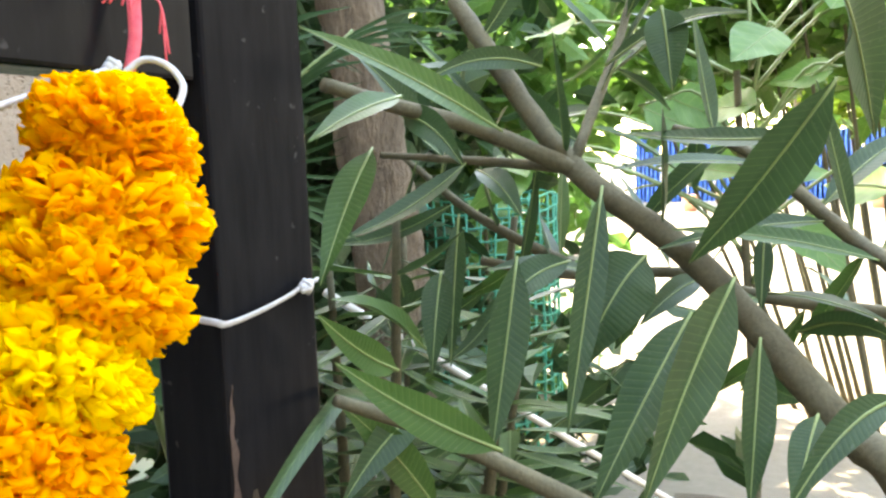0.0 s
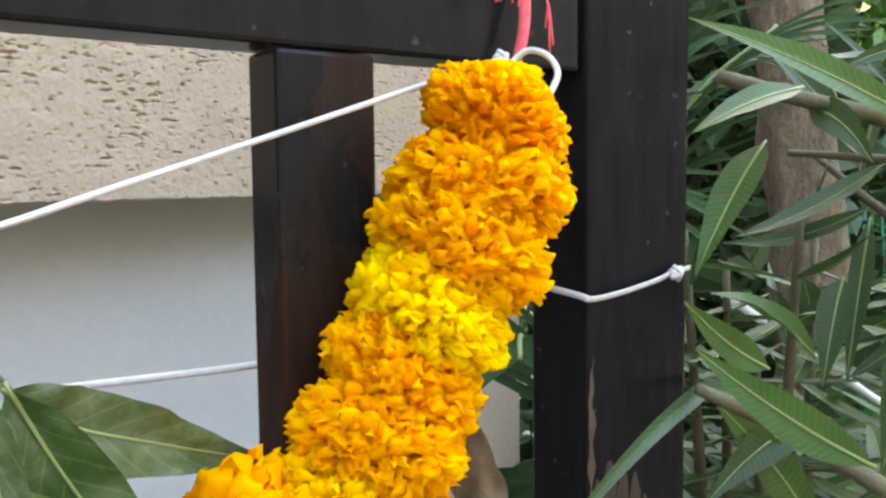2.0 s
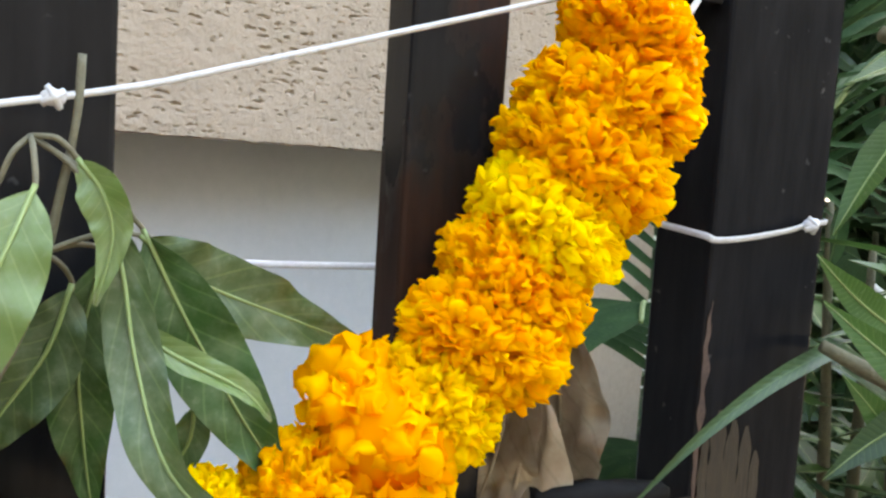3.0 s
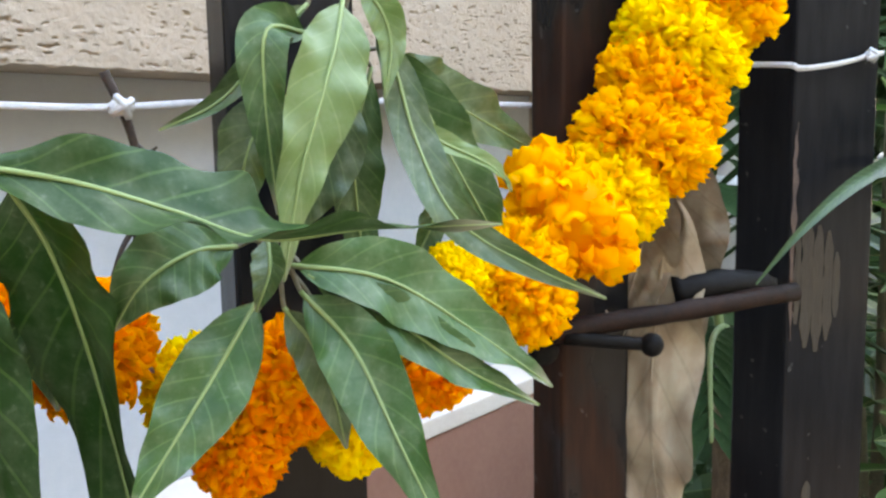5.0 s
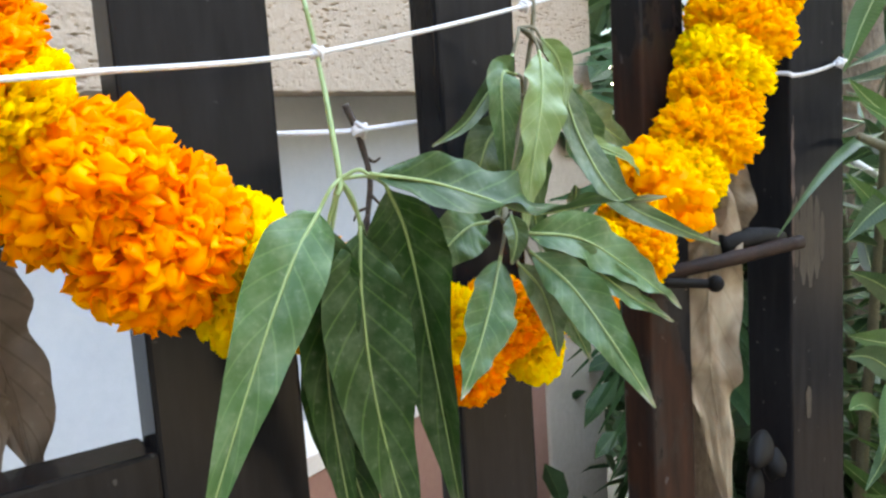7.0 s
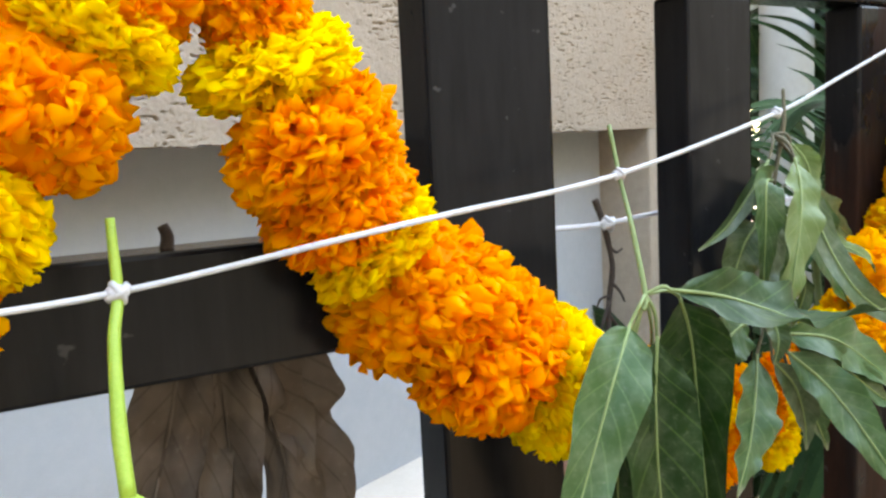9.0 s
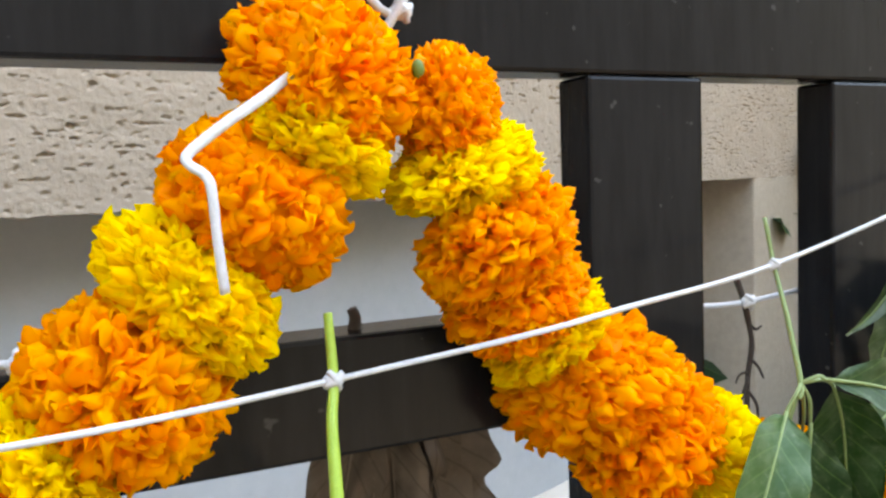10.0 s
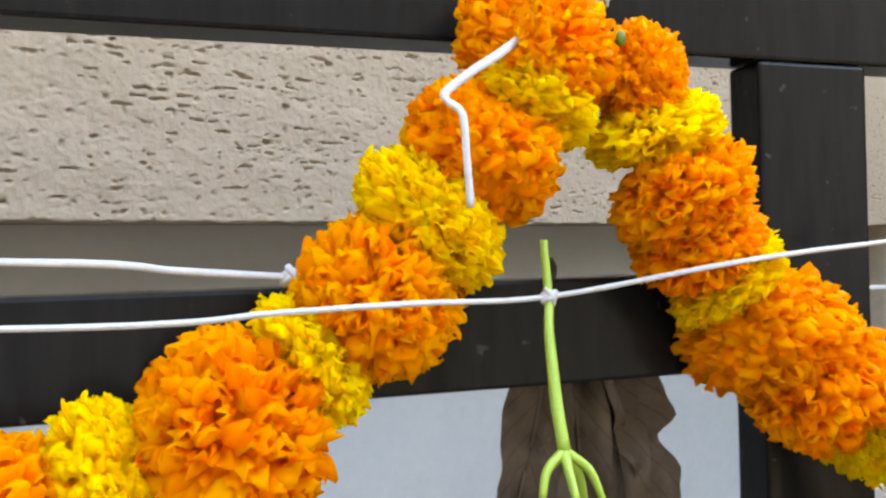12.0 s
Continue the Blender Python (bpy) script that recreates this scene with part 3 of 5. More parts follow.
for i, (c, k, r) in enumerate(zip(centres, KIND, SIZE)):
    d = (centres[min(i + 1, len(centres) - 1)] - centres[max(i - 1, 0)]).normalized()
    d = (d + Vector((rng.uniform(-0.2, 0.2), rng.uniform(-0.25, 0.25), rng.uniform(-0.2, 0.2)))).normalized()
    ob = new("flower", FLOWERS[k][i % len(FLOWERS[k])])
    ob.parent = garland
    turn = d.to_track_quat("Z", "Y").to_matrix().to_4x4()
    s = r / 1000 * 1.15
    gap = 0.5 * ((centres[min(i + 1, len(centres) - 1)] - c).length + (c - centres[max(i - 1, 0)]).length)
    thick = min(1.05, max(0.50, 0.90 * gap / (s * 0.80)))
    if i > 17:
        thick *= 0.74 if k == "y" else 1.10
    ob.matrix_local = inv @ Matrix.Translation(c) @ (Matrix.Diagonal((0.88, 1.10, 0.88, 1)) if 17 < i < 25 else Matrix.Identity(4)) @ turn @ Matrix.Rotation(rng.uniform(0, 6.28), 4, "Z") @ Matrix.Diagonal((s, s, s * thick, 1))
    tagged(ob, {"o": "deep orange ruffled bloom", "m": "amber ruffled bloom", "a": "loose-petalled amber bloom", "y": "bright yellow ruffled bloom"}[k])
bm = bmesh.new()
tube(bm, [inv @ c for c in centres], 0.0018, 6, 3)
part("thread", bm, M_STRING, garland)
bm = bmesh.new()
ball(bm, inv @ Vector((-0.7960, -0.0500, 1.3010)), 0.0030, (0.9, 0.9, 1.3), 12)
part("calyx", bm, M_BUD, garland, "small green flower base")

# ---- strings ----


def strand(name, label, category, points, radius, flat=1.0, steps=6, mat=None, knots=(), rough=0.12):
    t = thing(name, label, category, points[0])
    inv = t.matrix_world.inverted()
    bm = bmesh.new()
    tube(bm, [inv @ Vector(q) for q in points], radius, 10, steps, flat, rough)
    part("strand", bm, mat or M_STRING, t)
    for at, size in knots:
        bm = bmesh.new()
        at = inv @ Vector(at)
        ball(bm, at, size, (1.3, 0.9, 0.9), 12)
        tube(bm, [at + Vector((-size, 0, -size * 0.6)), at + Vector((0, -size * 0.9, 0)), at + Vector((size, 0, size * 0.6))], size * 0.45, 7, 4)
        tube(bm, [at + Vector((size * 0.6, 0, -size)), at + Vector((0, -size, size * 0.2)), at + Vector((-size * 0.5, 0, size))], size * 0.4, 7, 4)
        for v in bm.verts:
            v.co += Vector((1, 1, 1)) * size * 0.12 * noise.noise(v.co * 900)
        part("knot", bm, mat or M_STRING, t)
    return t


KNOT_A, KNOT_B, KNOT_C, KNOT_D = (-0.227, -0.016, 1.308), (-0.462, -0.034, 1.235), (-0.840, -0.058, 1.182), (-0.603, -0.052, 1.208)
strand("white_string", "taut white cotton string holding the leaf sprigs", "string",
       [KNOT_A, (-0.3890, -0.0260, 1.2560), KNOT_B, KNOT_D, (-0.7120, -0.0720, 1.1990), (-0.7650, -0.0780, 1.1940), KNOT_C, (-0.9100, -0.0820, 1.1830), (-0.9620, -0.0860, 1.1820), (-1.0380, -0.0840, 1.1800), (-1.32, -0.080, 1.190)],
       0.0012, knots=((KNOT_A, 0.0032), (KNOT_B, 0.0030), (KNOT_C, 0.0034), (KNOT_D, 0.0030)))
strand("string_loop", "white string loop at the garland's top end", "string",
       [(-0.2250, -0.0190, 1.3050), (-0.2190, -0.0250, 1.3110), (-0.2170, -0.0350, 1.3080), (-0.2200, -0.0450, 1.2990), (-0.2270, -0.0470, 1.2890)], 0.0014)
strand("back_string", "older slack white string tied behind the slats", "string",
       [(-0.6600, 0.0380, 1.1770), (-0.5850, 0.0360, 1.1740), (-0.5350, 0.0350, 1.1730), (-0.4600, 0.0380, 1.1770), (-0.3700, 0.0380, 1.1750), (-0.3000, 0.0380, 1.1740)],
       0.0016, 0.5, knots=(((-0.5330, 0.0340, 1.1730), 0.0042),))
strand("tie_string", "white string tied round the middle rail", "string",
       [(-1.40, -0.006, 1.2110), (-1.0660, -0.0070, 1.2030), (-0.9934, -0.0070, 1.1970), (-0.9390, -0.0070, 1.1920), (-0.9350, 0.0110, 1.1900)], 0.0018, 0.7,
       knots=(((-0.9450, -0.0070, 1.1930), 0.0046),))
strand("post_tie", "flat white plastic tie knotted round the gate post", "tie",
       [(-0.1670, 0.0290, 1.1990), (-0.1675, -0.0050, 1.1960), (-0.1610, -0.0085, 1.1940), (-0.1380, -0.0090, 1.1960), (-0.1130, -0.0090, 1.2000), (-0.1010, -0.0090, 1.2030), (-0.0850, -0.0085, 1.2050)],
       0.0017, 0.35, knots=(((-0.0990, -0.0100, 1.2030), 0.0038),), rough=0.05)
strand("garland_tie", "white cotton tape looped over the flowers", "tie",
       [(-0.8440, -0.0500, 1.3010), (-0.8640, -0.0620, 1.2870), (-0.8770, -0.0690, 1.2790), (-0.8870, -0.0730, 1.2720), (-0.8930, -0.0760, 1.2670), (-0.8920, -0.0770, 1.2640), (-0.8880, -0.0780, 1.2610), (-0.8860, -0.0790, 1.2560), (-0.8850, -0.0790, 1.2390), (-0.8830, -0.0770, 1.2210)],
       0.0020, 0.6)
strand("rail_tie", "white string knotted in loops on the top rail", "tie",
       [(-0.7980, -0.0220, 1.3200), (-0.7920, -0.0260, 1.3330), (-0.7990, -0.0260, 1.3440), (-0.8050, -0.0240, 1.3350), (-0.7950, -0.0220, 1.3280), (-0.7830, -0.0160, 1.3390), (-0.7690, -0.0080, 1.3470), (-0.7480, -0.0040, 1.3590), (-0.7340, -0.0040, 1.3740), (-0.7280, -0.0040, 1.4090)],
       0.0021, knots=(((-0.7900, -0.0220, 1.3290), 0.0042),))

red = thing("red_thread", "frayed red sacred thread tied above the garland", "thread", (-0.2130, -0.0100, 1.3110))
inv = red.matrix_world.inverted()
bm = bmesh.new()
tube(bm, [inv @ Vector(q) for q in ((-0.2150, -0.0130, 1.3080), (-0.2110, -0.0130, 1.3210), (-0.2070, -0.0100, 1.3400), (-0.2040, -0.0060, 1.3650), (-0.2040, -0.0040, 1.4010))], (0.0026, 0.0034), 9, 5, 0.7, 0.3)
part("cord", bm, M_RED, red)
rng = random.Random(12)
for k in range(14):
    bm = bmesh.new()
    a = inv @ Vector((-0.2070, -0.0120, 1.3400))
    if k < 11:
        e = Vector((-0.018 - rng.random() * 0.012, -0.008 - rng.random() * 0.008, -0.012 + rng.random() * 0.020))
        mid = Vector((-0.009, -0.008, 0.002 + rng.random() * 0.006))
    else:
        e = Vector((0.002 + rng.random() * 0.008, -0.006, -0.016 - rng.random() * 0.012))
        mid = Vector((0.004, -0.008, -0.004))
    tube(bm, [a, a + mid, a + e], 0.0005, 5, 6)
    part("fibre", bm, M_RED, red)

# ---- mango leaf sprigs hung on the string ----
def hanging_leaf(owner, line, width, mat, seed, normal=(-0.2, -1, 0.1), fold=0.25, wave=0.06, roll=0.0, stalk=None, stalk_mat=None):
    """A soft mango leaf along a drooping line, with its raised midrib and, where given, the stalk that carries it."""
    inv = owner.matrix_world.inverted()
    bm, pts = blade([inv @ Vector(q) for q in line], width, normal, fold, wave, seed, 0.92, 8, 0.03, roll, 10, 0.05)
    leaf = part("leaf", bm, mat, owner)
    bm = bmesh.new()
    lift = Vector(normal).normalized() * 0.0004
    tube(bm, [q + lift for q in pts[::2]], (0.0010, 0.0003), 5, 1)
    part("midrib", bm, M_RIB, leaf)
    if stalk:
        bm = bmesh.new()
        a, e = Vector(stalk), Vector(line[0])
        tube(bm, [inv @ a, inv @ (a.lerp(e, 0.55) + Vector((0, -0.002, 0.003))), inv @ e, inv @ e.lerp(Vector(line[1]), 0.3)], (0.0010, 0.0008), 7, 4)
        part("stalk", bm, stalk_mat or M_STEM, owner)


NODE_A = Vector((-0.608, -0.073, 1.152))
sprig = thing("mango_sprig", "sprig of long dark green mango leaves hanging from the string", "leaves", NODE_A, "mango sprigs on the string")
inv = sprig.matrix_world.inverted()
bm = bmesh.new()
tube(bm, [inv @ Vector(q) for q in ((-0.6050, -0.0480, 1.2320), KNOT_D, (-0.6050, -0.0620, 1.1830), NODE_A, (-0.6110, -0.0740, 1.1450))], (0.0010, 0.0016), 9, 5, 1, 0.15)
part("stem", bm, M_STEM, sprig)
for k, (line, w, mat, normal, roll) in enumerate((
        (((-0.6200, -0.0750, 1.1400), (-0.6390, -0.0850, 1.1220), (-0.6630, -0.0920, 1.0830), (-0.6950, -0.0960, 1.0160)), 0.030, M_MANGO, (-0.5, -1, 0.2), 0.3),
        (((-0.6130, -0.0680, 1.1320), (-0.6120, -0.0620, 1.1060), (-0.6130, -0.0560, 1.0520), (-0.6030, -0.0540, 0.9610)), 0.027, M_MANGO_DEEP, (-0.3, -1, 0.1), -0.3),
        (((-0.6160, -0.0560, 1.0900), (-0.6090, -0.0520, 1.0560), (-0.6010, -0.0500, 1.0110), (-0.5840, -0.0480, 0.9520)), 0.028, M_MANGO_DEEP, (-0.6, -0.8, 0.1), 0.4),
        (((-0.5980, -0.0700, 1.1300), (-0.6000, -0.0700, 1.0940), (-0.5940, -0.0680, 1.0360), (-0.5730, -0.0660, 0.9430)), 0.040, M_MANGO_DEEP, (-0.35, -1, 0.15), 0.2),
        (((-0.5840, -0.0720, 1.1470), (-0.5720, -0.0680, 1.1220), (-0.5600, -0.0620, 1.0720), (-0.5390, -0.0560, 0.9480)), 0.038, M_MANGO_DEEP, (-0.75, -0.75, 0.1), -0.5),
        (((-0.5820, -0.0500, 1.1120), (-0.5760, -0.0480, 1.0930), (-0.5730, -0.0480, 1.0700)), 0.016, M_MANGO_DEEP, (-0.1, -1, 0.1), 0.0),
        (((-0.5960, -0.0780, 1.1530), (-0.5680, -0.0840, 1.1470), (-0.5400, -0.0880, 1.1370), (-0.5140, -0.0940, 1.1270), (-0.4830, -0.1020, 1.1290), (-0.4360, -0.1080, 1.1280)), 0.033, M_MANGO_DEEP, (-0.3, -0.75, 0.75), 2.2))):
    hanging_leaf(sprig, line, w, mat, 10 + k, normal, 0.38 if k < 6 else 0.4, 0.05 if k < 6 else 0.09, roll, NODE_A)

NODE_B, KNOT_STEM = Vector((-0.4990, -0.0520, 1.1190)), Vector((-0.4680, -0.0360, 1.2230))
sprig = thing("mango_sprig", "drooping whorl of mango leaves, pale and dark green, on the string", "leaves", NODE_B, "mango sprigs on the string")
inv = sprig.matrix_world.inverted()
bm = bmesh.new()
tube(bm, [inv @ Vector(q) for q in ((-0.4540, -0.0330, 1.2490), (-0.4550, -0.0340, 1.2310), (-0.4590, -0.0330, 1.2080), (-0.4670, -0.0310, 1.1700), (-0.4820, -0.0350, 1.1380), NODE_B)], (0.0012, 0.0017), 9, 5, 1, 0.3)
part("stem", bm, M_GREYSTEM, sprig)
UPPER = (
    (((-0.4670, -0.0500, 1.2090), (-0.4740, -0.0590, 1.1920), (-0.4830, -0.0650, 1.1710), (-0.4930, -0.0680, 1.1440), (-0.5000, -0.0670, 1.1090)), 0.026, M_MANGO_PALE, (-0.1000, -1.0000, 0.1500), 0.2, 0.3),
    (((-0.4790, -0.0440, 1.1970), (-0.4980, -0.0550, 1.1960), (-0.5000, -0.0560, 1.1710), (-0.4950, -0.0500, 1.1310)), 0.017, M_MANGO, (-0.3000, -1.0000, 0.2000), 0.5, -0.4),
    (((-0.4860, -0.0400, 1.1740), (-0.5010, -0.0400, 1.1570), (-0.5080, -0.0340, 1.1200)), 0.022, M_MANGO_MID, (-0.5000, -0.8000, 0.2000), 0.3, 0.3),
    (((-0.4770, -0.0400, 1.2080), (-0.4910, -0.0420, 1.1950), (-0.5100, -0.0380, 1.1730), (-0.5330, -0.0380, 1.1620)), 0.009, M_MANGO_MID, (-0.3000, -0.9000, 0.5000), 0.8, 0.5),
    (((-0.4490, -0.0390, 1.2040), (-0.4420, -0.0420, 1.1850), (-0.4380, -0.0520, 1.1550), (-0.4300, -0.0690, 1.1260), (-0.4100, -0.0890, 1.1090), (-0.3850, -0.1020, 1.0960)), 0.016, M_MANGO_MID, (-0.3000, -1.0000, 0.1000), 0.3, -0.5),
    (((-0.4340, -0.0290, 1.1950), (-0.4190, -0.0300, 1.1640), (-0.3990, -0.0320, 1.1290), (-0.3800, -0.0320, 1.0990)), 0.027, M_MANGO, (-0.3000, -1.0000, 0.2000), 0.3, 0.4),
    (((-0.4350, -0.0290, 1.1930), (-0.4170, -0.0260, 1.1780), (-0.3800, -0.0170, 1.1620), (-0.3380, -0.0050, 1.1450)), 0.026, M_MANGO_MID, (0.0000, -1.0000, 0.1500), 0.25, 0.2),
    (((-0.4440, -0.0420, 1.1690), (-0.4270, -0.0470, 1.1570), (-0.4060, -0.0540, 1.1460), (-0.3960, -0.0550, 1.1350)), 0.0085, M_MANGO_PALE, (0.0000, -0.9000, 0.5000), 0.5, 0.3),
    (((-0.4550, -0.0390, 1.2170), (-0.4480, -0.0430, 1.2070), (-0.4450, -0.0450, 1.1930), (-0.4500, -0.0480, 1.1730)), 0.013, M_MANGO_PALE, (-0.4000, -0.9000, 0.1000), 0.5, 0.5),
    (((-0.4130, -0.0180, 1.1310), (-0.4150, -0.0180, 1.1170), (-0.4260, -0.0180, 1.1000)), 0.012, M_MANGO, (-0.2000, -1.0000, 0.1000), 0.3, 0.2),
    (((-0.4550, -0.0280, 1.1770), (-0.4620, -0.0280, 1.1550), (-0.4760, -0.0280, 1.1340), (-0.4850, -0.0280, 1.1180)), 0.023, M_MANGO_MID, (-0.2000, -1.0000, 0.2000), 0.3, 0.3),
    (((-0.4450, -0.0260, 1.1870), (-0.4520, -0.0220, 1.1550), (-0.4500, -0.0200, 1.1230), (-0.4460, -0.0200, 1.0930)), 0.022, M_MANGO, (0.0000, -1.0000, 0.1000), 0.3, -0.3))
for k, (line, w, mat, normal, fold, roll) in enumerate(UPPER):
    hanging_leaf(sprig, line, w, mat, 50 + k, normal, fold, 0.07, roll, None if k in (7, 9) else KNOT_STEM if k in (0, 3, 4, 5, 8) else (-0.4650, -0.0330, 1.1870), M_GREYSTEM)
LOWER = (
    (((-0.5120, -0.0540, 1.1210), (-0.5290, -0.0600, 1.1210), (-0.5460, -0.0620, 1.1120), (-0.5560, -0.0600, 1.0970)), 0.027, M_MANGO, (-0.3, -1, 0.3), 0.20, 0.3),
    (((-0.5050, -0.0540, 1.1020), (-0.5250, -0.0680, 1.0810), (-0.5420, -0.0780, 1.0630), (-0.5590, -0.0840, 1.0430)), 0.026, M_MANGO, (-0.3, -1, 0.2), 0.25, 0.3),
    (((-0.4970, -0.0580, 1.0980), (-0.4890, -0.0660, 1.0840), (-0.4830, -0.0680, 1.0650), (-0.4780, -0.0660, 1.0440)), 0.016, M_MANGO_MID, (-0.5, -0.8, 0.1), 0.50, 0.4),
    (((-0.4920, -0.0620, 1.1040), (-0.4800, -0.0800, 1.0850), (-0.4750, -0.1020, 1.0590), (-0.4660, -0.1220, 1.0250)), 0.025, M_MANGO, (-0.4, -1, 0.25), 0.30, -0.4),
    (((-0.4960, -0.0620, 1.1140), (-0.4630, -0.0720, 1.1070), (-0.4300, -0.0780, 1.0850), (-0.3970, -0.0840, 1.0590)), 0.029, M_MANGO, (-0.2, -0.9, 0.4), 0.30, 0.5),
    (((-0.4900, -0.0640, 1.1100), (-0.4630, -0.0760, 1.0930), (-0.4350, -0.0820, 1.0710), (-0.4020, -0.0820, 1.0520)), 0.020, M_MANGO, (-0.2, -0.9, 0.4), 0.30, 0.6),
    (((-0.4780, -0.0560, 1.0840), (-0.4600, -0.0560, 1.0620), (-0.4440, -0.0560, 1.0330)), 0.017, M_MANGO, (-0.3, -1, 0.1), 0.40, 0.2),
    (((-0.5030, -0.0620, 1.1240), (-0.5050, -0.0680, 1.1130), (-0.5110, -0.0700, 1.1000)), 0.011, M_MANGO_MID, (-0.6, -0.8, 0.1), 0.60, 0.3))
for k, (line, w, mat, normal, fold, roll) in enumerate(LOWER):
    hanging_leaf(sprig, line, w, mat, 80 + k, normal, fold, 0.07, roll, NODE_B, M_GREYSTEM)

NODE_C = Vector((-0.8480, -0.0860, 1.1200))
sprig = thing("mango_sprig", "bright green mango stem forking below the string", "leaves", NODE_C, "mango sprigs on the string")
inv = sprig.matrix_world.inverted()
bm = bmesh.new()
tube(bm, [inv @ Vector(q) for q in ((-0.8390, -0.0520, 1.2070), KNOT_C, (-0.8440, -0.0660, 1.1670), (-0.8470, -0.0770, 1.1420), NODE_C)], (0.0018, 0.0028), 9, 5, 1, 0.12)
part("stem", bm, M_LIME_STEM, sprig)
for k, (e, w) in enumerate((((-0.8620, -0.0940, 1.1040), 0.030), ((-0.8510, -0.1020, 1.1040), 0.034), ((-0.8340, -0.0920, 1.1000), 0.030), ((-0.8380, -0.0840, 1.0950), 0.028))):
    e = Vector(e)
    bm = bmesh.new()
    tube(bm, [inv @ NODE_C, inv @ (NODE_C.lerp(e, 0.5) + Vector(((e.x - NODE_C.x) * 0.2, 0, 0.002))), inv @ e], (0.0024, 0.0016), 7, 4)
    part("stalk", bm, M_LIME_STEM, sprig)
    t = e + (e - NODE_C).normalized() * 0.04 + Vector((0, 0, -0.10))
    leaf_part(sprig, inv @ e, inv @ t, w, 0.0, (0.2 * (k - 1.5), -1, 0.2), M_MANGO, 0.25, 0.03, 80 + k, 0.95, 0.2, 0.05, bend=(0, -0.01, 0.01))

# ---- dead leaves and twig left from an older string ----
for k, (label, line, w, fold, seed) in enumerate((
        ("long curled dry brown mango leaf hanging by the latch", ((-0.2570, -0.0060, 1.1280), (-0.2700, -0.0080, 1.0700), (-0.2740, -0.0080, 1.0010), (-0.2650, -0.0080, 0.9380), (-0.2510, -0.0080, 0.8520)), 0.050, -0.3, 3),
        ("folded dry brown mango leaf hanging by the latch", ((-0.2410, 0.0150, 1.1650), (-0.2310, 0.0150, 1.1120), (-0.2290, 0.0150, 1.0650), (-0.2280, 0.0170, 0.9820)), 0.050, 0.5, 9),
        ("short dry brown mango leaf tucked behind the garland", ((-0.2590, 0.0110, 1.1540), (-0.2710, 0.0030, 1.1010), (-0.2810, 0.0030, 1.0700), (-0.2930, 0.0070, 1.0330)), 0.040, 0.5, 14))):
    dry = thing("dry_leaf", label, "dry leaf", line[0], "dry leaves")
    inv = dry.matrix_world.inverted()
    bm, pts = blade([inv @ Vector(q) for q in line], w, (-0.75, -0.62, 0.1), fold, 0.15, seed, 0.8, 12, 0.02, 0.5, 14, 0.20)
    part("blade", bm, M_DRY, dry)
    bm = bmesh.new()
    tube(bm, [p + Vector((-0.001, -0.001, 0)) for p in pts[::2]], (0.0013, 0.0005), 6, 1)
    part("midrib", bm, M_DRY, dry)
for k, (x0, x1, w, y, z1) in enumerate(((-0.802, -0.826, 0.026, 0.044, 0.985), (-0.789, -0.800, 0.026, 0.040, 0.97), (-0.777, -0.776, 0.027, 0.046, 0.965), (-0.758, -0.744, 0.027, 0.041, 0.975), (-0.742, -0.722, 0.027, 0.047, 0.985))):
    dry = thing("dry_leaf", "dark brown withered leaf hanging behind the middle rail", "dry leaf", (x0, y, 1.16), "dry leaves")
    inv = dry.matrix_world.inverted()
    bm, pts = blade([inv @ Vector(q) for q in ((x0 * 0.5 - 0.39, y, 1.165), (x0, y - 0.004, 1.11), (x0 * 0.4 + x1 * 0.6, y - 0.006, 1.06), (x1, y, z1))], w * 1.45, (-0.35 + 0.4 * math.sin(k * 2), -1, 0.1), 0.55 * (-1) ** k, 0.14, 20 + k, 0.8, 12, 0.04, 0.6 * (-1) ** k, 12, 0.16)
    part("blade", bm, M_DRY_DARK, dry)
    bm = bmesh.new()
    tube(bm, [p + Vector((0, -0.001, 0)) for p in pts[::2]], (0.0012, 0.0005), 6, 1)
    part("midrib", bm, M_DRY_DARK, dry)
twig = thing("dead_twig", "thin black dead twig knotted to the back string", "twig", (-0.5330, 0.0380, 1.1730))
inv = twig.matrix_world.inverted()
for line, r in ((((-0.5385, 0.0380, 1.1880), (-0.5330, 0.0380, 1.1740), (-0.5270, 0.0380, 1.1530), (-0.5255, 0.0390, 1.1380), (-0.5290, 0.0390, 1.1210), (-0.5310, 0.0380, 1.0970)), (0.0022, 0.0017)),
                (((-0.5270, 0.0380, 1.1570), (-0.5230, 0.0370, 1.1540), (-0.5190, 0.0360, 1.1560)), (0.0012, 0.0006)),
                (((-0.5265, 0.0380, 1.1350), (-0.5220, 0.0360, 1.1290), (-0.5190, 0.0350, 1.1220)), (0.0013, 0.0006)),
                (((-0.5290, 0.0380, 1.1230), (-0.5360, 0.0360, 1.1130), (-0.5410, 0.0360, 1.1010)), (0.0014, 0.0007)),
                (((-0.5300, 0.0380, 1.1150), (-0.5240, 0.0360, 1.1050), (-0.5230, 0.0360, 1.0930)), (0.0013, 0.0007)),
                (((-0.5300, 0.0380, 1.1270), (-0.5350, 0.0400, 1.1250), (-0.5380, 0.0400, 1.1200)), (0.0011, 0.0005))):
    bm = bmesh.new()
    tube(bm, [inv @ Vector(q) for q in line], r, 7, 5, 1, 0.35)
    part("twig_arm", bm, M_TWIG, twig)
stub = thing("dead_twig", "short black stub of a twig on the middle rail", "twig", (-0.8050, 0.0120, 1.1880))
bm = bmesh.new()
